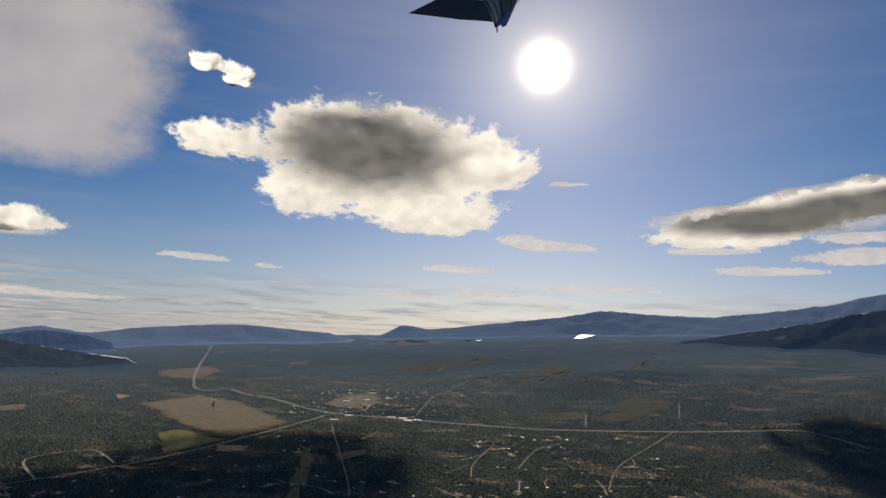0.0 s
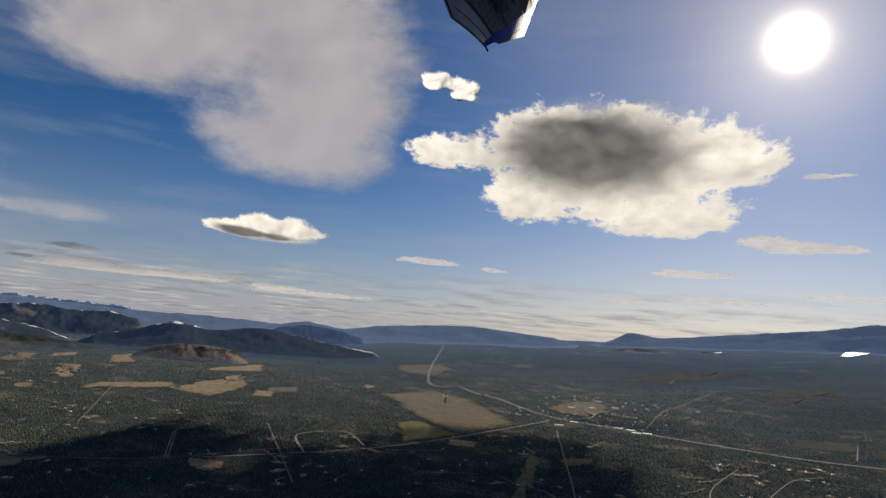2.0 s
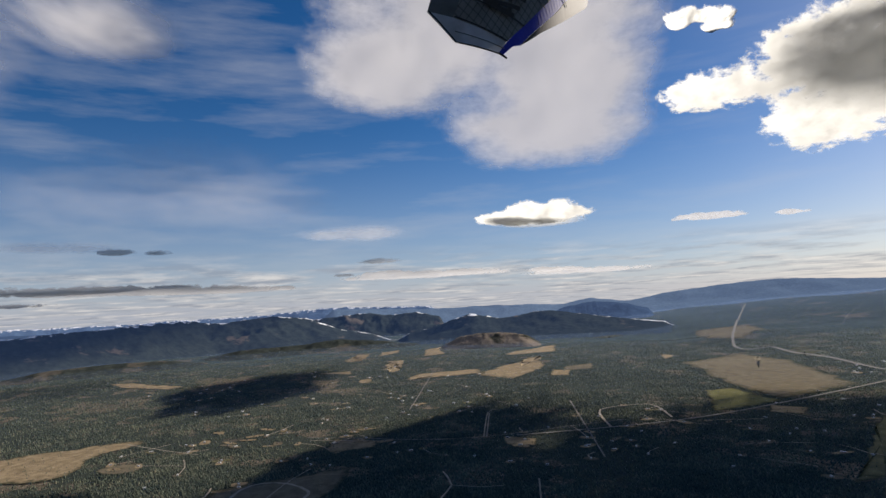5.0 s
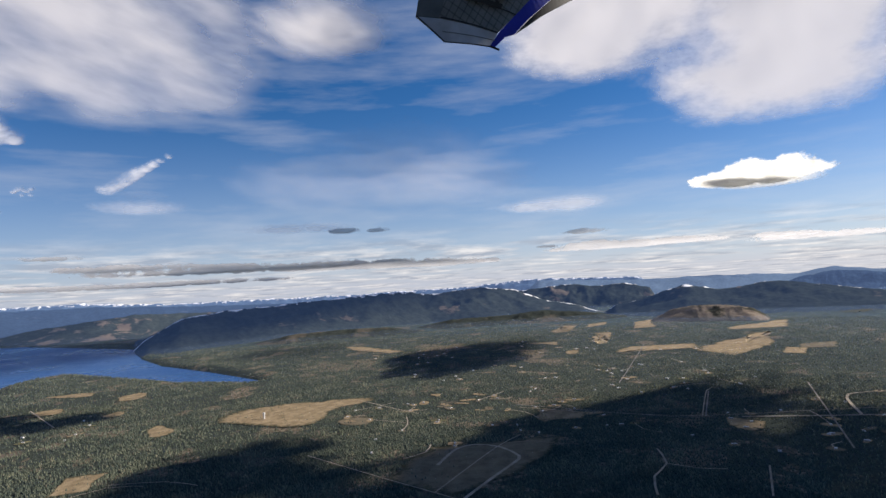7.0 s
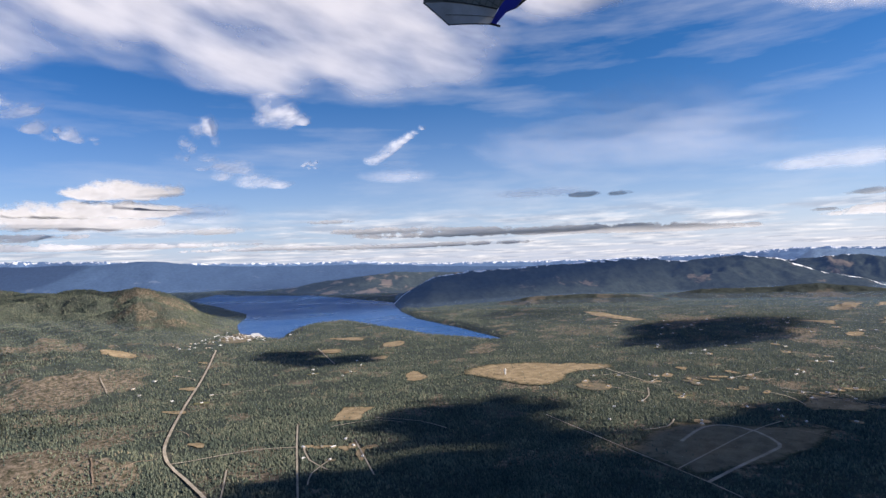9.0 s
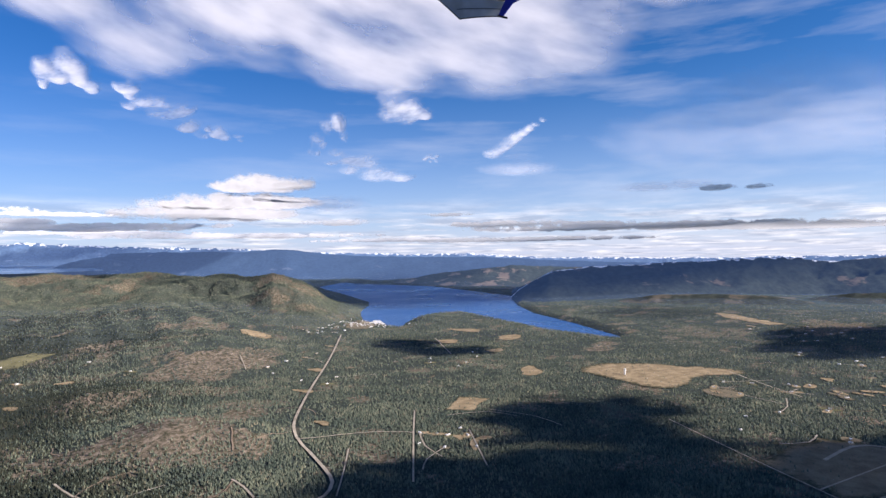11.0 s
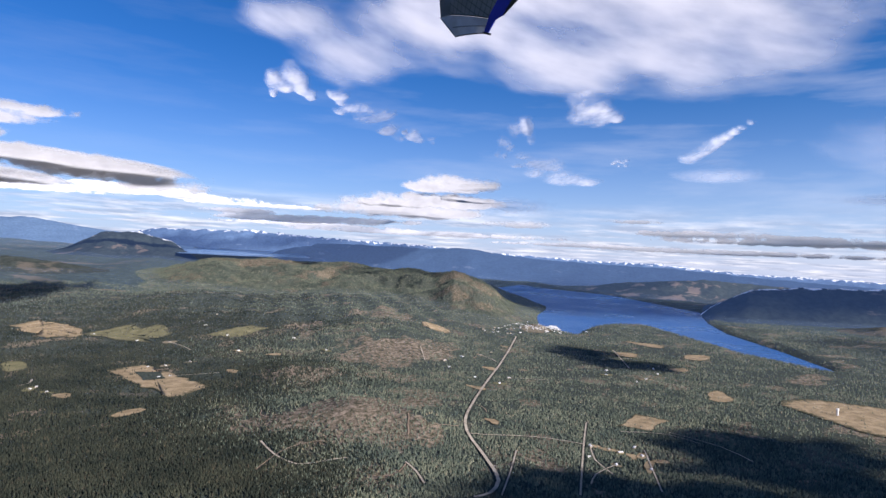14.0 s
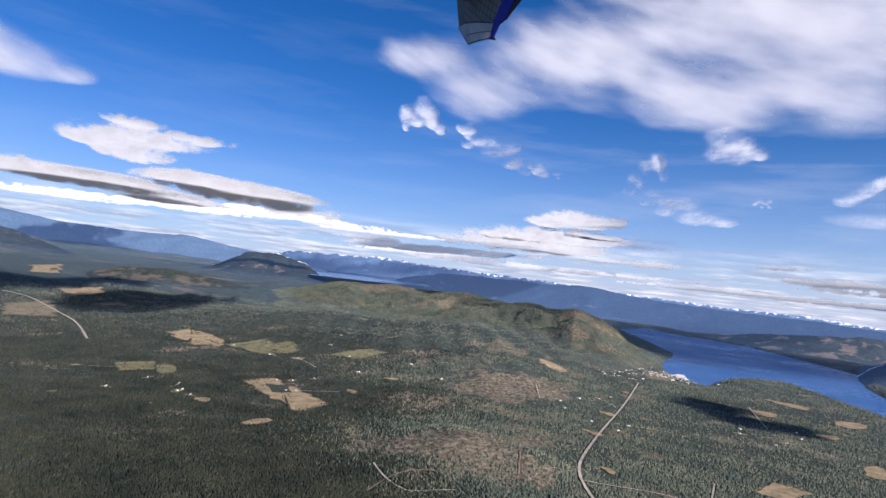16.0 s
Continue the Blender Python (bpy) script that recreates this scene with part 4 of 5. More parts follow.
# ---- clouds ----
def vapour(name, sharp, amp, scale, cover, soft_light=0.5, detail=9.0, puff=0.5, albedo=0.93, sunward=0.0):
    """Cloud: white, lit through, thinning to nothing at its ragged rim."""
    m, nt, p = material(name)
    nt.nodes.remove(p)
    out = nt.nodes["Material Output"]
    at = nt.nodes.new("ShaderNodeAttribute")
    at.attribute_name = "body"
    rag = nt.nodes.new("ShaderNodeAttribute")
    rag.attribute_name = "ragged"
    pos = nt.nodes.new("ShaderNodeAttribute")
    pos.attribute_name = "spread"
    n = grain(nt, scale, detail, 0.62 if detail > 6 else 0.45, pos.outputs["Vector"])
    n2 = grain(nt, scale * 0.3, 3, 0.5, pos.outputs["Vector"])
    def calc(op, a, b, c=0.5):
        k = nt.nodes.new("ShaderNodeMath")
        k.operation = op
        for s, v in zip(k.inputs, (a, b, c)):
            if isinstance(v, (int, float)):
                s.default_value = v
            else:
                nt.links.new(v, s)
        return k.outputs[0]
    d = calc("ADD", at.outputs["Fac"], calc("MULTIPLY", calc("SUBTRACT", calc("ADD", calc("MULTIPLY", n, 0.6), calc("MULTIPLY", n2, 0.4)), 0.5), calc("MULTIPLY", rag.outputs["Fac"], amp)))
    ramp_ = node(nt, "ShaderNodeMapRange")
    ramp_.interpolation_type = "SMOOTHSTEP"
    ramp_.inputs["From Min"].default_value, ramp_.inputs["From Max"].default_value = 0.0, sharp
    ramp_.inputs["To Max"].default_value = cover
    nt.links.new(d, ramp_.inputs["Value"])
    white = node(nt, "ShaderNodeBsdfDiffuse", Color=(albedo, albedo, albedo * 1.02, 1))
    lit = node(nt, "ShaderNodeBsdfTranslucent", Color=(albedo, albedo, albedo * 1.01, 1))
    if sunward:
        # shading normals fixed on the sun, so sheets look sunlit whichever way they lie
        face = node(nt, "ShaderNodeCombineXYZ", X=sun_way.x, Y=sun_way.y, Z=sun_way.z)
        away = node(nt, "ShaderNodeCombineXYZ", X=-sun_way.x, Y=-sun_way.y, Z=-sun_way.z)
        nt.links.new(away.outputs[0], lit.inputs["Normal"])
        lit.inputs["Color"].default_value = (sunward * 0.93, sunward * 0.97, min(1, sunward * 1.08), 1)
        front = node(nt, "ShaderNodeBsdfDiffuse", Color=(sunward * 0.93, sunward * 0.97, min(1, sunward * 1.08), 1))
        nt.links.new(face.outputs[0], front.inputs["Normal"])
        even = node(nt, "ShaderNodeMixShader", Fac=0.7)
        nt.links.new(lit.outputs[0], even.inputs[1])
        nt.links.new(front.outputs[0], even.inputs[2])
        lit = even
    b = node(nt, "ShaderNodeBump", Strength=puff, Distance=3.0)
    nt.links.new(n, b.inputs["Height"])
    nt.links.new(b.outputs[0], white.inputs["Normal"])
    both = node(nt, "ShaderNodeMixShader")
    thin_ = calc("MULTIPLY", calc("MULTIPLY_ADD", rag.outputs["Fac"], 0.5), soft_light)
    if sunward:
        # noise varies the lit share, painting lighter and darker puffs
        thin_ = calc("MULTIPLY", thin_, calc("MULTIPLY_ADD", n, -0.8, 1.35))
    nt.links.new(thin_, both.inputs[0])
    nt.links.new(white.outputs[0], both.inputs[1])
    nt.links.new(lit.outputs[0], both.inputs[2])
    clear = nt.nodes.new("ShaderNodeBsdfTransparent")
    last = nt.nodes.new("ShaderNodeMixShader")
    nt.links.new(ramp_.outputs[0], last.inputs[0])
    nt.links.new(clear.outputs[0], last.inputs[1])
    nt.links.new(both.outputs[0], last.inputs[2])
    nt.links.new(last.outputs[0], out.inputs[0])
    return m


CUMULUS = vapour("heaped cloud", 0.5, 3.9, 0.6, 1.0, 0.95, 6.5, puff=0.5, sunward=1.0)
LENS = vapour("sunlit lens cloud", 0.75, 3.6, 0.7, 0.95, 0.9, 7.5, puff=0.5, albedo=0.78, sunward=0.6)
SMOOTH = vapour("smooth layer cloud", 0.8, 1.9, 0.2, 0.96, 0.76, 6.5, 0.05, albedo=0.84)
SHEET = vapour("fibrous cloud sheet", 1.4, 2.6, 0.26, 0.93, 0.76, 6.0, 0.05, albedo=0.84)
WISP = vapour("thin wispy cloud", 1.8, 4.6, 0.6, 0.85, 0.8, 7.0, albedo=0.88)
CIRRUS = vapour("faint ice cloud veil", 1.6, 1.7, 0.5, 0.3, 0.85, 7.0)
VEIL = vapour("thin veil", 1.6, 2.5, 0.4, 0.5, 0.85)
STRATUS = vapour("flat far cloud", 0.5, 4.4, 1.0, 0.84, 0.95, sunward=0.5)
# lower albedo puts the shade of higher clouds into the colour
GREY = vapour("shaded slate-grey cloud", 0.9, 4.0, 0.9, 0.72, 0.6, albedo=0.6, sunward=0.4)


def heaped(U, V, blobs, flat=1.0):
    D = np.zeros(U.shape)
    for bu, bv, bw, bh in blobs:
        high = np.where(V < bv, bh * flat, bh)
        D += np.exp(4 * np.maximum(1 - ((U - bu) / bw) ** 2 - ((V - bv) / high) ** 2, -9))
    return np.minimum(np.log(D + 1e-12) / 4, 1.3)


def torn(seed, w, h, count=7, lean=0.0):
    """Uneven scraps of cloud strewn along a slanting line: offsets and half sizes in degrees."""
    rnd = random.Random(seed)
    scraps = []
    for i in range(count):
        k = rnd.uniform(-1, 1)
        size = rnd.uniform(0.25, 0.6) * (1.1 - 0.5 * abs(k))
        scraps.append((k * w, k * lean * w + rnd.uniform(-0.5, 0.5) * h, size * w, size * h * 0.9))
    return scraps


def cloud(label, mat, az, el, *blobs, base=0.0, thick=0.12, cell=0.5, seed=1.0, core=(), dense=None):
    """A cloud seen from below, or from the side where it is low. Blobs: offset across and up, half width and half height, in degrees; the core is where it is deepest."""
    w0, w1 = min(b[0] - b[2] for b in blobs) - 0.35 * blobs[0][2], max(b[0] + b[2] for b in blobs) + 0.35 * blobs[0][2]
    h0, h1 = min(b[1] - b[3] for b in blobs) - 0.35 * blobs[0][3], max(b[1] + b[3] for b in blobs) + 0.35 * blobs[0][3]
    cell = max(cell, (w1 - w0) / 90)
    nu, nv = max(12, int((w1 - w0) / cell)), max(14, int((h1 - h0) / min(cell, (h1 - h0) / 14)))
    us, vs = np.linspace(w0, w1, nu), np.linspace(h0, h1, nv)
    U, V = np.meshgrid(us, vs, indexing="ij")
    from_below = mat not in (STRATUS, GREY)
    D = heaped(U, V, blobs, 1.0 if from_below else 0.6)
    dense = dense if dense is not None else 0.55 if from_below else 2.5
    lump = np.array([[fractal(a * 0.35 + seed, b * 0.6, seed) for b in vs] for a in us])
    full = np.sqrt(np.clip(D, 0, 1))
    high = base or min(130.0, 4500 * math.tan(radians(max(el + h0, 0.35))))
    A, E = np.radians(az + U), np.radians(el + V)
    sheets = []
    if from_below:
        r = np.minimum(high / np.tan(np.maximum(E, radians(0.2))), 4800)
        for k in (0, 1):
            z = np.full(U.shape, high) + (thick * high * full * (1.1 + (0.35 if mat is CUMULUS else 0.08) * lump) if k else -0.03 * high * full * (1 + (0.6 if mat is CUMULUS else 0.1) * lump))
            sheets.append((r, z))
    else:
        mid = min(4550.0, (base or 135.0) / math.tan(radians(max(el, 0.8))))
        depth = 0.14 * mid * radians(0.5 * (h1 - h0))
        for k in (-1, 1):
            r = mid + k * depth * full ** 2 * (1.0 + 0.15 * lump)
            sheets.append((r, r * np.tan(E)))
    n = nu * nv
    verts = []
    for r, z in sheets:
        verts += np.stack([-r * np.sin(A), r * np.cos(A), z + 100], -1).reshape(-1, 3).tolist()
    keep, flat = [], D.reshape(-1)
    for q in grid_faces(nu, nv):
        if max(flat[i] for i in q) > -1.3:
            keep.append(q)
            keep.append([i + n for i in q[::-1]])
    ob = link("cloud", verts, keep, mat)
    me = ob.data
    deep = np.minimum(heaped(U, V, core).reshape(-1) * (0.5 if mat is CUMULUS else 1.3), 0.4 if mat is CUMULUS else 0.85) if core else flat - dense
    me.attributes.new("body", "FLOAT", "POINT").data.foreach_set("value", np.concatenate([flat, deep]).astype(np.float32))
    me.attributes.new("ragged", "FLOAT", "POINT").data.foreach_set("value", np.repeat([1.0, 0.07 if core else 0.2 if from_below else 1.0], n).astype(np.float32))
    su, sv = (U + az) * math.cos(radians(el)), (V + el) * 1.6
    if mat in (WISP, SHEET, CIRRUS):
        # fibres drawn out by the wind aloft
        lean = radians(-28 if mat is WISP else 32)
        su, sv = (su * math.cos(lean) + sv * math.sin(lean)) * (0.7 if mat is WISP else 0.55), (sv * math.cos(lean) - su * math.sin(lean)) * 1.1
    sp = np.stack([su, sv, np.full(U.shape, seed * 3.7)], -1).reshape(-1, 3)
    me.attributes.new("spread", "FLOAT_VECTOR", "POINT").data.foreach_set("vector", np.tile(sp, (2, 1)).astype(np.float32).reshape(-1))
    bm = bmesh.new()
    bm.from_mesh(me)
    bmesh.ops.delete(bm, geom=[v for v in bm.verts if not v.link_faces], context="VERTS")
    bm.to_mesh(me)
    bm.free()
    return tagged(ob, label, "cloud")


cloud("large heaped cloud with a dark grey base and bright rims", CUMULUS, 14, 15.5, (0, 0.6, 12, 5.6), (15.5, 1.4, 4.5, 2.1), (-5, -3.6, 7, 2.2), (-10, 1.2, 5, 3.2), (5, 3.2, 7, 3.4), (-4, 2.8, 7, 3), (8, -2.4, 5, 2.6), seed=1.0, thick=0.1, base=212.0, core=((0.8, 0.8, 11.0, 4.6),))
cloud("torn white wisp above the heaped cloud", CUMULUS, 30.4, 23.0, *torn(45, 2.7, 1.2, 14, 0.3), base=480.0, seed=43.0, cell=0.12, dense=1.4)
cloud("broad smooth grey cloud with a lower lobe", SMOOTH, 50, 21.5, (0, 4.5, 17.5, 8), (9.5, 0.2, 8.5, 4.6), (-5, -5.6, 11, 4.6), (-8, 0, 10, 6.5), seed=2.0, base=850.0, thick=0.06, dense=0.8)
cloud("small bright heaped cloud", CUMULUS, 45.8, 7.5, (0, 0, 5.2, 1.0), (-2.2, 0.3, 3.2, 1.1), (3.2, -0.2, 2.6, 0.7), (0.6, 0.4, 2.6, 1.0), seed=3.0, cell=0.15, base=135.0, thick=0.14, core=((-0.3, -0.8, 4.6, 0.55), (1.0, -0.5, 2.4, 0.5)))
cloud("long grey cloud bank with a bright upper rim", CUMULUS, -17.5, 10.6, (0, -0.3, 8, 1.7), (-6, 1.0, 6, 1.6), (-12, 1.8, 6, 1.6), seed=4.0, base=230.0, thick=0.1, cell=0.3, core=((-3, 0.1, 12, 1.6), (-10, 1.2, 8, 1.3)))
cloud("small broken cloud under the sun", STRATUS, -1.7, 9.0, (0, -0.2, 3.4, 0.7), (2.6, 0.3, 2.6, 0.7), (-3, -0.3, 2.2, 0.5), seed=5.0, thick=0.02, cell=0.2)
for az, el, w, h, s in ((6.5, 6.3, 3.6, 0.45, 6), (30.4, 5.9, 3.4, 0.4, 7), (-3.9, 14.7, 2.0, 0.3, 8), (11.8, 3.6, 3.5, 0.25, 9), (4.0, 4.1, 4.0, 0.3, 10), (-7, 4.9, 5, 0.3, 11), (-15.9, 8.4, 4.5, 0.4, 12), (-20, 6.6, 5, 0.5, 13), (24.4, 5.6, 1.6, 0.3, 14)):
    cloud("thin flat streak of sunlit cloud", STRATUS, az, el, (0, 0, w, h), (0.4 * w, 0.3 * h, 0.5 * w, h * 0.8), seed=float(s), thick=0.02, cell=0.15, base=300.0 if az < -10 else 0.0)
cloud("thin white lens of cloud", VEIL, 62.6, 6.6, (0, 0, 5, 0.8), (3, 0, 5, 0.6), seed=15.0, thick=0.01)
cloud("thin white lens of cloud", VEIL, 88.2, 5.7, (0, 0, 5.6, 0.6), seed=16.0, thick=0.01)
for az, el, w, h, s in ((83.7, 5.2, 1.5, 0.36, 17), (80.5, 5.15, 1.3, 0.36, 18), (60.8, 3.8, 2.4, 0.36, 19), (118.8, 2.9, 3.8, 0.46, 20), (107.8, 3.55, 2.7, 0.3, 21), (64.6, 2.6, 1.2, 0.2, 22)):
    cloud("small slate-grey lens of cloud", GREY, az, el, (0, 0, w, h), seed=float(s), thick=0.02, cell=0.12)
cloud("long low cloud bank over the mountains", STRATUS, 91.5, 2.0, (0, 0.05, 15, 0.5), (11, 0.55, 6, 0.45), (-8, -0.1, 9, 0.5), (-15, -0.35, 6, 0.4), (3, 0.4, 5, 0.35), seed=23.0, thick=0.03, cell=0.2)
cloud("flat cloud layer low over the range", STRATUS, 100, 1.05, (0, 0, 12, 0.3), (12, 0.15, 9, 0.25), seed=24.0, thick=0.02)
cloud("low cloud line with puffed tops", STRATUS, 57.5, 2.25, (0, 0, 8.5, 0.4), (3, 0.3, 3, 0.45), (-3, 0.1, 4, 0.4), (-12.5, -0.1, 3, 0.35), seed=25.0, thick=0.03, cell=0.2)
cloud("small white puff of cloud", STRATUS, 70.3, 1.65, (0, 0, 1.4, 0.3), seed=26.0, thick=0.02, cell=0.12)
cloud("thin low cloud line over the hills", STRATUS, 41.5, 1.85, (0, 0, 6, 0.35), (2, 0.15, 4, 0.3), seed=27.0, thick=0.02, cell=0.15)
cloud("white cloud lens on top of the stack", LENS, 123.8, 6.45, (0, 0.1, 4.2, 0.85), (1.8, 0.4, 2.8, 0.75), (3.8, -0.2, 2.4, 0.6), seed=28.0, thick=0.05, cell=0.15, base=150.0, dense=3.0)
cloud("white cloud lens in the middle of the stack", LENS, 128.0, 5.05, (0, 0, 6.0, 0.8), (-4.4, -0.3, 3.8, 0.6), (3, -0.4, 4.6, 0.5), seed=29.0, thick=0.05, cell=0.15, base=160.0, dense=3.0)
cloud("broad white cloud lens with a grey underside", LENS, 130.5, 3.85, (0, -0.1, 9.0, 0.7), (1, 0.4, 5, 0.7), (-4, 0, 3.8, 0.6), seed=30.0, thick=0.05, cell=0.15, base=172.0, dense=2.0)
cloud("thin white sheet beside the stacked cloud", VEIL, 119.6, 4.6, (0, 0, 4.8, 1.1), seed=31.0, thick=0.01)
cloud("flat cloud layer on the horizon", STRATUS, 139.5, 2.4, (0, 0, 9, 0.45), (-6, 0.25, 6, 0.35), (5, 0.5, 4, 0.3), seed=32.0, thick=0.03, cell=0.2)
cloud("flat cloud layer on the horizon", STRATUS, 128, 1.7, (0, 0, 14, 0.35), (10, 0.3, 9, 0.3), seed=33.0, thick=0.03, cell=0.2)
for az, el, w, h, lean, seed in ((119.2, 11.2, 1.9, 2.4, -0.5, 34), (115.6, 8.4, 3.8, 1.5, 0.15, 35), (133.4, 12.5, 3.2, 1.7, 0.4, 36), (140.5, 14.4, 2.3, 2.3, 0.3, 37), (128.4, 11.0, 1.5, 0.9, 0.0, 57), (109.2, 9.1, 1.0, 0.6, 0.0, 58)):
    cloud("small torn white wisp of cloud", WISP, az, el, *torn(seed, w, h, 10, lean), seed=float(seed), cell=0.12, base=560.0, dense=2.5)
cloud("torn white wisp below the cloud sheet", WISP, 112.4, 13.6, (0, 0, 2.6, 1.7), *torn(38, 2.8, 1.8, 6, 0.1), seed=38.0, cell=0.15, base=600.0, dense=2.0)
cloud("slanting white streak of cloud", WISP, 101.2, 10.9, *[(2.4 - 0.6 * i, -1.5 + 0.37 * i, 1.1 - 0.07 * i, 0.62 - 0.05 * i) for i in range(9)], seed=39.0, cell=0.12, base=600.0, dense=2.5)
cloud("broad thin rippled veil of ice cloud", CIRRUS, 78, 11.5, (0, 0, 12, 4.5), (9, -1.5, 8, 3), (-6, -2, 8, 2.4), seed=51.0, base=420.0, cell=0.4, dense=2.5)
cloud("pale dusky cloudlet below the streak", VEIL, 101.3, 7.9, (0, 0, 4.2, 0.8), seed=40.0, base=600.0)
cloud("broad white cloud sheet overhead", SHEET, 108, 20.5, (0, 4, 22, 7.5), (-7, -1, 12, 5.5), (6, -2.2, 9, 3.6), (19, 0.5, 9, 4.6), (27, -2.4, 7.5, 3.2), (33, 0, 5, 2.4), seed=41.0, cell=0.6, base=1000.0, thick=0.05, dense=0.8)
cloud("frayed white cloud edge", SHEET, 85, 23.5, (0, 0, 7, 3.4), seed=42.0, base=600.0, dense=1.5)
cloud("broad white lens-shaped cloud with a tail", LENS, 164.5, 9.1, (0.4, 0, 6.0, 0.85), (-4.2, 0.7, 3.2, 0.5), (4.0, -0.6, 3.0, 0.7), (1, -1.3, 3.2, 0.9), (1.2, 1.2, 2.6, 0.5), seed=44.0, cell=0.2, base=420.0, thick=0.03, dense=2.2)
cloud("long grey-bottomed cloud bank", LENS, 156.0, 5.6, (0, 0, 8.0, 1.0), (-5.0, -0.9, 4.0, 0.7), (5.5, 0.7, 5.0, 0.8), (1, 0.5, 5, 0.8), seed=45.0, base=70.0, thick=0.12, cell=0.2, core=((-1.0, -0.35, 7.4, 0.75), (5, 0.25, 4.5, 0.45)))
cloud("long grey-bottomed cloud bank", LENS, 168.5, 5.0, (0, 0, 8.0, 0.7), (5, 0.4, 5.0, 0.7), (-6.5, -0.7, 5.5, 0.5), seed=46.0, base=74.0, thick=0.12, cell=0.2, core=((0, -0.2, 7.4, 0.5), (-6, -0.8, 4.5, 0.3)))
cloud("flat layered cloud behind the banks", STRATUS, 165, 3.6, (0, 0, 10, 0.4), (-8, 0.3, 6, 0.35), (6, -0.3, 6, 0.3), seed=47.0, thick=0.04, cell=0.2)
cloud("flat layered cloud behind the banks", STRATUS, 150, 3.9, (0, 0, 8, 0.4), (5, 0.4, 6, 0.35), (-7, -0.4, 6, 0.3), seed=48.0, thick=0.04, cell=0.2)
cloud("white ragged cloud high in the sky", SHEET, 174.5, 13.6, (0, 0, 5, 2.0), (3, 1.4, 5, 1.8), (-3.5, -0.5, 2.5, 0.9), seed=49.0, cell=0.25, base=500.0, dense=1.0)
cloud("broken bright cloud near the horizon", STRATUS, -28, 7.6, (0, 0, 6, 0.9), (1, 1.6, 4, 0.6), seed=50.0, base=320.0)


# ---- woods ----
def woods(name, label, count, r0, r1, az0, az1, size, seed, mat=CONIFER):
    """Single firs as small cones, thinned by the distance, left out of fields, roads and water."""
    g = np.random.default_rng(seed)
    r, az = np.exp(g.uniform(math.log(r0), math.log(r1), count)), np.radians(g.uniform(az0, az1, count))
    x, y = -r * np.sin(az), r * np.cos(az)
    stand = np.sin(x * 0.031 + 1.1 * np.sin(y * 0.023)) + np.sin(y * 0.037 + 1.3 * np.sin(x * 0.019)) + 0.7 * np.sin(x * 0.09 + y * 0.07)
    stand += 0.8 * np.sin(x * 0.21 + 2.0 * np.sin(y * 0.05)) * np.sin(y * 0.17)
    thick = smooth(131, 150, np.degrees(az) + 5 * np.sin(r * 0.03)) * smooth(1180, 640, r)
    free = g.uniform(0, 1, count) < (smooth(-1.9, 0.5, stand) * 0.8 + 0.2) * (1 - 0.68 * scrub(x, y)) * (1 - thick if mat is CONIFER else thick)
    free &= ~inside(x, y, SHORE)
    stray = g.uniform(0, 1, count) < 0.03 + 0.2 * smooth(0.4, 1.0, ripple(x, y, 16, 12))
    for pts in CLEAR:
        rough_ground = inside(x, y, pts)
        free &= ~rough_ground | stray
    for width, pts in LINES:
        free &= off_line(x, y, pts) > width * 0.5 + (1.3 if width > 1.4 else 0.7)
    x, y = x[free], y[free]
    return firs(name, label, g, x, y, ground_z(x, y), size, mat)


def woods_on(ob, name, label, count, size, seed):
    """Firs strewn over the flank of a hill."""
    g = np.random.default_rng(seed)
    co = np.empty(len(ob.data.vertices) * 3)
    ob.data.vertices.foreach_get("co", co)
    q = np.empty(len(ob.data.polygons) * 4, dtype=np.int32)
    ob.data.polygons.foreach_get("vertices", q)
    c = co.reshape(-1, 3)[q.reshape(-1, 4)]
    area = np.linalg.norm(np.cross(c[:, 2] - c[:, 0], c[:, 3] - c[:, 1]), axis=1)
    pick = g.choice(len(c), count, p=area / area.sum())
    a, b = g.uniform(0, 1, (2, count, 1))
    p = (c[pick, 0] * (1 - a) + c[pick, 1] * a) * (1 - b) + (c[pick, 3] * (1 - a) + c[pick, 2] * a) * b
    open_ = np.empty(len(ob.data.vertices), np.float32)
    ob.data.attributes["scrub"].data.foreach_get("value", open_)
    bare = open_[q.reshape(-1, 4)].mean(1)[pick]
    p = p[(p[:, 2] > ground_z(p[:, 0], p[:, 1]) - 0.5) & ~inside(p[:, 0], p[:, 1], SHORE) & (g.uniform(0, 1, count) < 1.0 - 0.85 * bare)]
    return firs(name, label, g, p[:, 0], p[:, 1], p[:, 2], size)


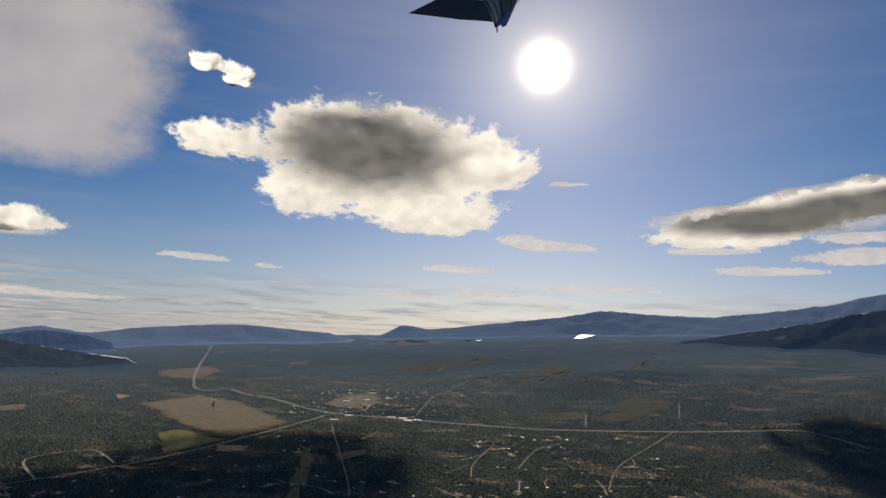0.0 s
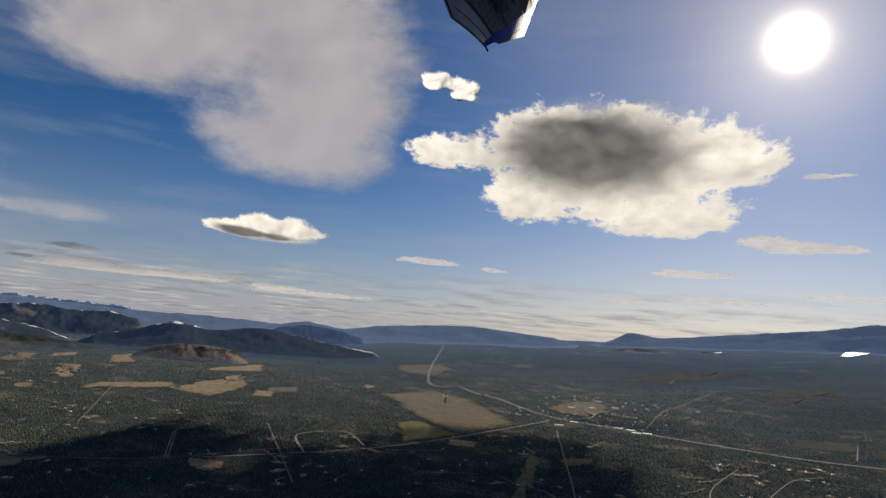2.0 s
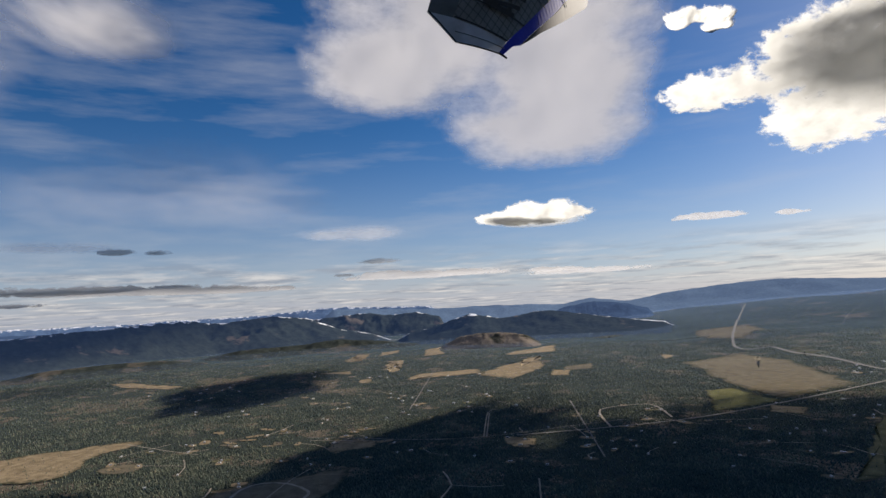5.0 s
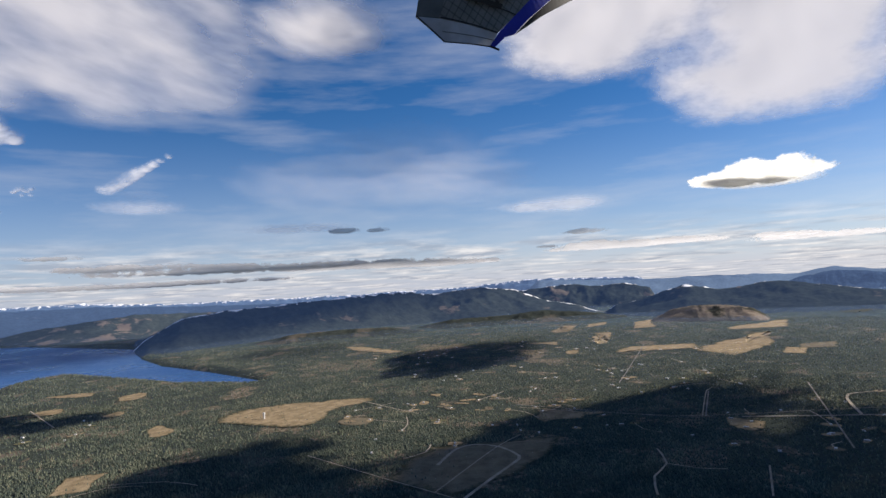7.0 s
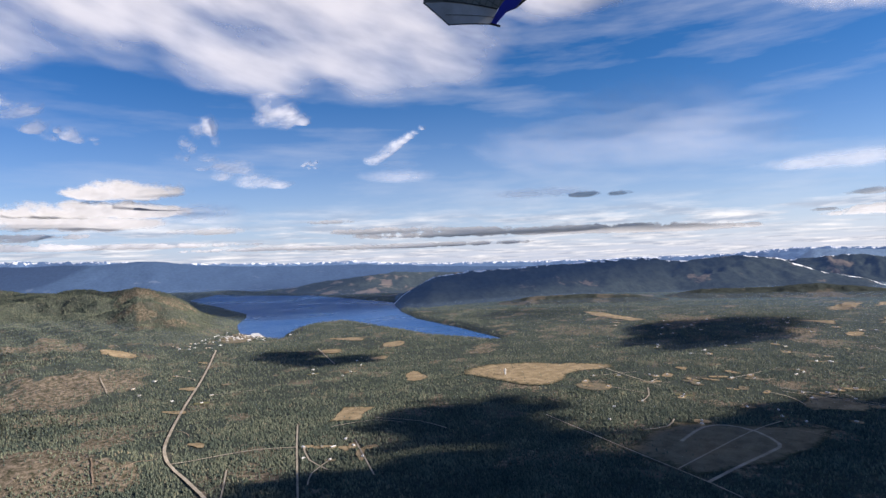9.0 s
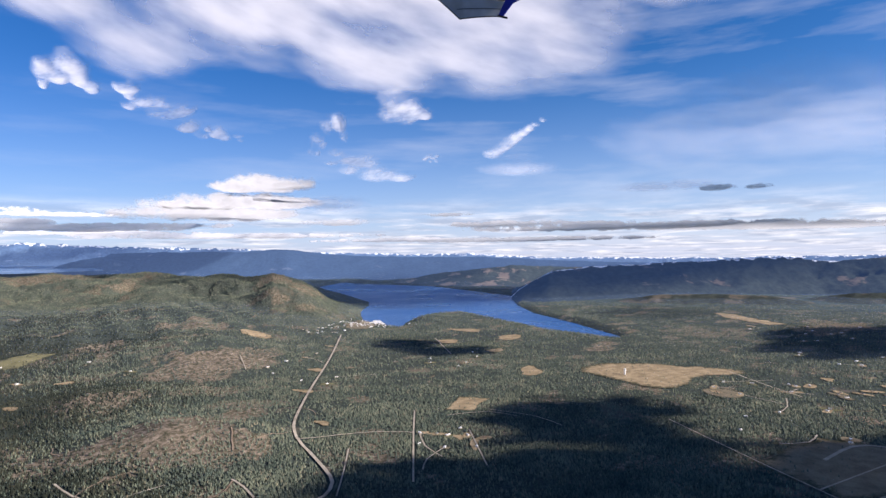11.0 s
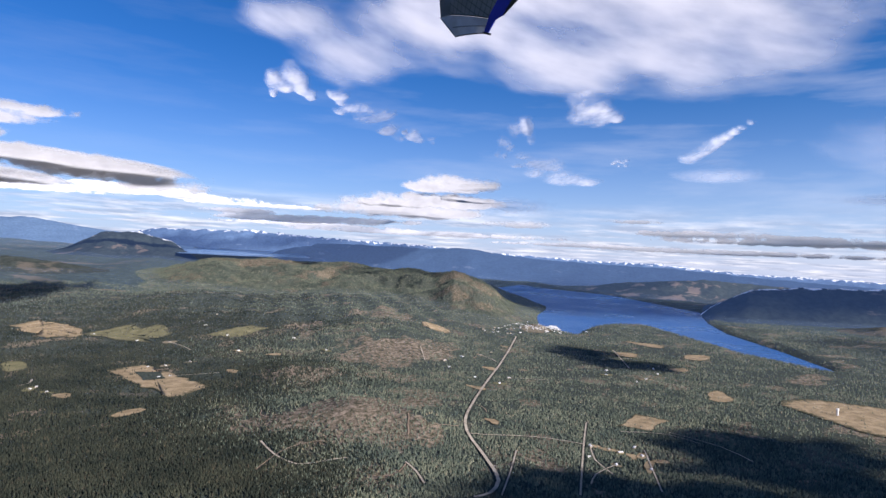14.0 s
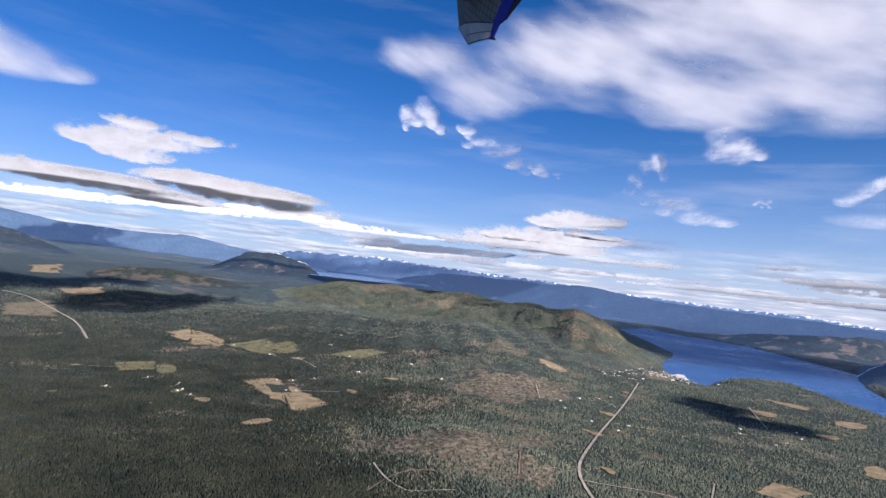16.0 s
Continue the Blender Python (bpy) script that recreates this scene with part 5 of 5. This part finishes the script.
def firs(name, label, g, x, y, z, size, mat=CONIFER):
    n, r, tiers = len(x), np.hypot(x, y), 1
    sides = 4 if np.median(r) < 420 else 3
    h = size * g.uniform(0.65, 1.2, n) * (1 + np.clip(r - 400, 0, 900) / 1500)
    w = h * g.uniform(0.22, 0.36, n)
    ang = np.linspace(0, 2 * math.pi, sides, endpoint=False)
    spin = g.uniform(0, 6.28, n)
    vs, fs, per = [], [], 0
    for k in range(tiers):
        lo, hi, wide = (0.06, 1.0, 1.0) if tiers == 1 else ((0.05, 0.7, 1.0), (0.4, 1.0, 0.66))[k]
        cx = x[:, None] + np.cos(ang + spin[:, None] + k) * (w * wide)[:, None] * g.uniform(0.75, 1.25, (n, sides))
        cy = y[:, None] + np.sin(ang + spin[:, None] + k) * (w * wide)[:, None] * g.uniform(0.75, 1.25, (n, sides))
        cz = np.repeat((z + h * lo)[:, None], sides, 1) + g.uniform(-0.05, 0.05, (n, sides)) * h[:, None]
        ringv = np.stack([cx, cy, cz], -1)
        tip = np.stack([x, y, z + h * hi], -1)[:, None]
        vs.append(np.concatenate([ringv, tip], 1))
        for s in range(sides):
            fs.append((per + s, per + (s + 1) % sides, per + sides))
        per += sides + 1
    v = np.concatenate(vs, 1).reshape(-1, 3)
    f = (np.array(fs)[None] + (np.arange(n) * per)[:, None, None]).reshape(-1, 3)
    me = bpy.data.meshes.new(name)
    me.vertices.add(len(v))
    me.vertices.foreach_set("co", v.reshape(-1).astype(np.float32))
    me.loops.add(len(f) * 3)
    me.loops.foreach_set("vertex_index", f.reshape(-1).astype(np.int32))
    me.polygons.add(len(f))
    me.polygons.foreach_set("loop_start", np.arange(0, len(f) * 3, 3, dtype=np.int32))
    me.polygons.foreach_set("loop_total", np.full(len(f), 3, dtype=np.int32))
    me.update(calc_edges=True)
    me.materials.append(mat)
    return tagged(new(name, me), label, "forest", kind="stuff")


woods("forest", "dense dark green conifer forest on the plain", 330000, 165, 420, -40, 182, 1.5, 11)
woods("forest", "dark conifer woods broken by fields", 370000, 420, 1250, -40, 182, 1.6, 12)
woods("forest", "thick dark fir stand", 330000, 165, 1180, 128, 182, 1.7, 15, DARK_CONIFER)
woods_on(BAY_HILL, "forest", "dense firs on the bay hill", 130000, 1.45, 13)


# ---- buildings ----
def plain_paint(name, colour, rough=0.6, metal=0.0, tooth=3.0):
    m, nt, p = material(name)
    nt.links.new(mix(nt, grain(nt, tooth, 5), tuple(c * 0.82 for c in colour), colour), p.inputs["Base Color"])
    p.inputs["Roughness"].default_value, p.inputs["Metallic"].default_value = rough, metal
    return m


WHITE, CREAM, BROWN = plain_paint("white siding", (0.75, 0.74, 0.7)), plain_paint("tan siding", (0.45, 0.38, 0.28)), plain_paint("brown siding", (0.2, 0.14, 0.09))
ROOFS = [plain_paint("pale metal roof", (0.66, 0.66, 0.66), 0.6), plain_paint("grey shingle roof", (0.2, 0.2, 0.21), 0.9), plain_paint("brown shingle roof", (0.22, 0.16, 0.12), 0.9)]
PANE = plain_paint("dark window glass", (0.03, 0.04, 0.05), 0.1)


def box(bm, x, y, z, sx, sy, sz):
    bmesh.ops.create_cube(bm, size=1, matrix=pose(x, y, z) @ Matrix.Diagonal((sx, sy, sz, 1)))


def house(label, w, d, h, wall, roof, pitch=0.16):
    """Walls, a gabled roof with eaves, a chimney and dark windows."""
    top = tagged(new("house"), label, "house", "houses of the valley")
    bm = bmesh.new()
    box(bm, 0, 0, h / 2 - 0.1, w, d, h + 0.2)
    part("wall", bm, wall, top)
    bm = bmesh.new()
    e, g = 0.08, d * pitch
    a = [bm.verts.new(v) for v in ((-w / 2 - e, -d / 2 - e, h - 0.04), (w / 2 + e, -d / 2 - e, h - 0.04), (w / 2 + e, 0, h + g), (-w / 2 - e, 0, h + g), (w / 2 + e, d / 2 + e, h - 0.04), (-w / 2 - e, d / 2 + e, h - 0.04))]
    bm.faces.new((a[0], a[1], a[2], a[3]))
    bm.faces.new((a[3], a[2], a[4], a[5]))
    bm.faces.new((a[1], a[4], a[2]))
    bm.faces.new((a[0], a[3], a[5]))
    bm.faces.new((a[0], a[5], a[4], a[1]))
    roof_ob = part("roof", bm, roof, top)
    bm = bmesh.new()
    box(bm, w * 0.25, d * 0.12, h + g * 0.9, 0.1, 0.1, g * 0.7)
    part("chimney", bm, BROWN, roof_ob)
    for sx in (-0.28, 0.05, 0.3):
        for side in (-1, 1):
            bm = bmesh.new()
            box(bm, sx * w, side * d / 2, h * 0.55, w * 0.14, 0.03, h * 0.36)
            part("window", bm, PANE, top)
    return top


KINDS = [house("white house with a pale metal roof in the woods", 1.7, 1.1, 0.5, WHITE, ROOFS[0]), house("tan house with a grey shingle roof", 1.5, 1.1, 0.45, CREAM, ROOFS[1]),
         house("brown cabin with a brown shingle roof", 1.3, 1.0, 0.45, BROWN, ROOFS[2]), house("long pale barn with a metal roof", 2.8, 1.4, 0.6, CREAM, ROOFS[0])]
pick = random.Random(9)
town = random.Random(31)
LAKESIDE = [(x, y, town.uniform(0, 180)) for x, y in ((town.gauss(-762, 30), town.gauss(-372, 20)) for _ in range(110)) if not inside(np.array(x), np.array(y), SHORE)]
HOUSES.sort(key=lambda q: math.hypot(q[0], q[1]))
for i, (x, y, turn) in enumerate(HOUSES[:250]):
    ob = KINDS[i] if i < 4 else copy_thing(KINDS[pick.choice((0, 0, 1, 2, 3))], Matrix())
    ob.matrix_basis = pose(x, y, float(lift(x, y, 0.25)), 0, 0, turn)


def far_houses(label, spots):
    """Houses of a distant settlement, too small to tell apart, in one mesh."""
    verts, faces, slots = [], [], []
    for x, y, turn in spots:
        w, d, h, g = pick.uniform(0.8, 1.7), pick.uniform(0.6, 1.1), pick.uniform(0.45, 0.7), pick.uniform(0.08, 0.2)
        m, n = pose(x, y, float(lift(x, y, 0.2)), 0, 0, turn), len(verts)
        for v in ((-w, -d, -0.2), (w, -d, -0.2), (w, d, -0.2), (-w, d, -0.2), (-w, -d, h), (w, -d, h), (w, d, h), (-w, d, h), (-w, 0, h + g), (w, 0, h + g)):
            verts.append(tuple(m @ Vector(v)))
        kind = pick.choice((0, 0, 2))
        for face, slot in (((0, 1, 5, 4), kind), ((2, 3, 7, 6), kind), ((1, 2, 6, 9, 5), kind), ((3, 0, 4, 8, 7), kind), ((4, 5, 9, 8), kind + 1), ((6, 7, 8, 9), kind + 1)):
            faces.append([n + k for k in face])
            slots.append(slot)
    ob = link("far_houses", verts, faces, WHITE, False)
    for mat in (ROOFS[0], CREAM, ROOFS[1]):
        ob.data.materials.append(mat)
    ob.data.polygons.foreach_set("material_index", slots)
    return tagged(ob, label, "houses", kind="stuff")


far_houses("scattered pale houses of the far town", HOUSES[250:])
far_houses("white houses of the lakeside village", LAKESIDE)

store = house("large white flat commercial building beside the highway", 9, 5, 1.3, WHITE, WHITE, 0.03)
for i, (x, y, turn) in enumerate(((-200, 690, 20), (-136, 688, 10), (-128, 676, 10), (-221, 879, 40), (-190, 850, 30), (-150, 690, 15), (-118, 682, 12), (-206, 655, 25), (-214, 820, 60), (-236, 800, 20))):
    ob = store if i == 0 else copy_thing(store, Matrix())
    ob.matrix_basis = pose(x, y, float(lift(x, y, 0.3)), 0, 0, turn)

# ---- water tower ----
tower = tagged(new("water_tower"), "tall white water tower standing in the tan meadow", "water tower")
tower.matrix_basis = pose(-499, -16, float(lift(-499, -16, 0.1)))
for name, r0, r1, z0, z1 in (("shaft", 0.75, 0.7, -0.3, 3.6), ("tank", 0.95, 0.95, 3.4, 4.6), ("roof", 1.0, 0.15, 4.6, 5.0)):
    bm = bmesh.new()
    bmesh.ops.create_cone(bm, cap_ends=True, segments=20, radius1=r0, radius2=r1, depth=z1 - z0, matrix=pose(0, 0, (z0 + z1) / 2))
    part(name, bm, WHITE, tower)

# ---- marina ----
DOCK = plain_paint("grey dock planks", (0.35, 0.33, 0.3), 0.8)
dock = tagged(new("boathouse"), "white floating boathouse at the lakeside marina", "boathouse", "marina boathouses")
for name, mat, b in (("float", DOCK, (0, 0, 0.15, 5.2, 2.2, 0.3)), ("shed", WHITE, (0, 0, 0.9, 4.9, 1.8, 1.3)), ("roof", ROOFS[0], (0, 0, 1.6, 5.2, 2.05, 0.14))):
    bm = bmesh.new()
    box(bm, *b)
    part(name, bm, mat, dock)
spots = []
for k in range(26):
    t = k % 13 / 13
    x, y = -806 - 52 * t, -376 - 34 * t
    spots.append((x - (6 + 5 * (k // 13)) * 0.55 + 3 * math.sin(k), y + (6 + 5 * (k // 13)) * 0.83 + 2 * math.cos(k * 2), -57 + 8 * math.sin(k * 3)))
spots += [(-858, -338, 30), (-868, -336, 30), (-878, -337, 30), (-864, -328 - 16, 30)]
for i, (x, y, turn) in enumerate(spots):
    ob = dock if i == 0 else copy_thing(dock, Matrix())
    ob.matrix_basis = pose(x, y, LAKE_Z - 0.05, 0, 0, turn)
for x, y in ((-690, -385), (-700, -372), (-715, -360), (-720, -345), (-735, -330), (-705, -390), (-740, -352), (-755, -375), (-760, -398), (-728, -378), (-745, -388), (-680, -370)):
    copy_thing(KINDS[0], pose(x, y, float(lift(x, y, 0.2)), 0, 0, x * 7 % 180))

# ---- the wing tip ----
def sailcloth(name, colour, weave, rough=0.55, through_=0.0):
    """Woven sail fabric: a crossed rip-stop grid of fine threads, soiled in patches, that lets some light through."""
    m, nt, p = material(name)
    at = nt.nodes.new("ShaderNodeTexCoord").outputs["Object"]
    lines = []
    for turn in (0.5, -0.9):
        turned = node(nt, "ShaderNodeMapping", Rotation=(0, 0, turn))
        nt.links.new(at, turned.inputs["Vector"])
        wave = node(nt, "ShaderNodeTexWave", Scale=weave, Distortion=0.4)
        nt.links.new(turned.outputs[0], wave.inputs["Vector"])
        lines.append(ramp(nt, wave.outputs["Fac"], (0.02, (0.62, 0.62, 0.62)), (0.12, (1, 1, 1))))
    stain = ramp(nt, grain(nt, 45.0, 5, 0.6, at), (0.3, tuple(c * 0.62 for c in colour)), (0.7, colour))
    cloth_colour = mix(nt, 1.0, mix(nt, 1.0, stain, lines[0], "MULTIPLY"), lines[1], "MULTIPLY") if weave else stain
    nt.links.new(cloth_colour, p.inputs["Base Color"])
    p.inputs["Roughness"].default_value = rough
    if through_:
        out = nt.nodes["Material Output"]
        lit = nt.nodes.new("ShaderNodeBsdfTranslucent")
        nt.links.new(cloth_colour, lit.inputs["Color"])
        both = node(nt, "ShaderNodeMixShader", Fac=through_)
        nt.links.new(p.outputs[0], both.inputs[1])
        nt.links.new(lit.outputs[0], both.inputs[2])
        nt.links.new(both.outputs[0], out.inputs[0])
    return m


CLOTH = sailcloth("grey sailcloth", (0.3, 0.3, 0.29), 60.0, 0.6, 0.4)
FOLD = sailcloth("plain grey sail hem", (0.2, 0.21, 0.215), 0.0, 0.6, 0.45)
FILM = sailcloth("pale laminate film", (0.6, 0.63, 0.68), 0.0, 0.4, 0.5)
BLUE = sailcloth("blue sailcloth", (0.008, 0.03, 0.5), 0.0, 0.5, 0.2)
BLACK = sailcloth("black edge tape", (0.012, 0.012, 0.014), 0.0, 0.5)
wing = tagged(new("glider_wing"), "grey hang glider wing tip with a blue and black edge", "wing")
wing.matrix_basis = pose(0.3, -0.75, 100.4, 90, 0, 89)


def cloth(name, mat, pts, deep=0.0012, out=0.0, parent=wing, label=""):
    """A stretched panel with some thickness, rounded over the wing's camber. Points: centimetres across and up from the tip, at one tenth."""
    line = []
    for (ax, ay), (bx, by) in zip(pts, pts[1:] + pts[:1]):
        n = max(1, int(math.hypot(bx - ax, by - ay) / 8))
        line += [(ax + (bx - ax) * k / n, ay + (by - ay) * k / n) for k in range(n)]
    bm = bmesh.new()
    sheets = []
    for k in (0, 1):
        ring = []
        for x, y in line:
            u, v = x * 0.00047, y * 0.00047
            back = (u - 0.012) ** 2 / 0.2 - 0.35 * v - out
            ring.append(bm.verts.new((u * (1 + back / 0.5), v * (1 + back / 0.5), -back - deep * k)))
        sheets.append(ring)
    front, rear = bm.faces.new(sheets[0]), bm.faces.new(sheets[1][::-1])
    for i in range(len(line)):
        k = (i + 1) % len(line)
        bm.faces.new((sheets[0][i], sheets[1][i], sheets[1][k], sheets[0][k]))
    bmesh.ops.triangulate(bm, faces=[front, rear])
    bmesh.ops.recalc_face_normals(bm, faces=bm.faces)
    return part(name, bm, mat, parent, label)


def bar(name, mat, a, b, wide, parent, out=0.0012):
    """A narrow straight strip sewn or printed on a panel."""
    (ax, ay), (bx, by) = a, b
    d = math.hypot(bx - ax, by - ay)
    sx, sy = -(by - ay) / d * wide / 2, (bx - ax) / d * wide / 2
    return cloth(name, mat, [(ax + sx, ay + sy), (ax - sx, ay - sy), (bx - sx, by - sy), (bx + sx, by + sy)], 0.0004, out, parent)


panel = cloth("panel", CLOTH, [(-93, 54), (-1, 24), (29, 52), (69, 92), (104, 124), (190, 196), (300, 280), (-60, 280), (-66, 170)])
hem = cloth("hem", FOLD, [(-126, 62), (-93, 54), (-66, 170), (-60, 280), (-100, 280), (-115, 164)], label="plain grey trailing hem")
film = cloth("tip_film", FILM, [(-126, 61), (-84, 17), (-70, 14), (-13, 4), (-1, 23), (-93, 53)], label="pale translucent film tip")
band = cloth("edge_band", BLUE, [(-13, 5), (-4, 3), (14, 19), (29, 23), (54, 48), (84, 73), (119, 103), (139, 124), (240, 196), (360, 280), (300, 280), (190, 196), (104, 124), (69, 92), (29, 52), (4, 28)], label="bright blue edge band")
tape = cloth("edge_tape", BLACK, [(29, 22), (54, 38), (79, 55), (119, 78), (169, 108), (194, 124), (300, 190), (430, 280), (361, 280), (241, 196), (140, 124), (120, 103), (85, 73), (55, 48)], label="black leading edge tape")
bar("tip_wand", BLACK, (-14, 4), (3, -2), 3.0, wing)
bar("film_edge", BLACK, (-126, 61), (-84, 16), 1.6, film)
bar("film_edge", BLACK, (-84, 16), (-13, 3), 1.6, film)
bar("film_seam", FOLD, (-88, 32), (-5, 12), 1.0, film)
for a, b in (((-92, 54), (-1, 24)), ((-83, 86), (29, 52)), ((-36, 124), (74, 92)), ((-20, 175), (150, 120)), ((0, 225), (210, 160))):
    bar("seam", BLACK, a, b, 1.6, panel)
for a, b, wide in (((-53, 82), (14, 76), 6), ((-53, 80), (4, 64), 6), ((-8, 78), (-3, 66), 5), ((-14, 89), (-4, 86), 4), ((-41, 104), (24, 90), 6), ((-2, 105), (9, 102), 4), ((-24, 124), (44, 108), 7), ((-16, 136), (50, 124), 6), ((0, 152), (70, 134), 6)):
    bar("marking", BLACK, a, b, wide, panel)
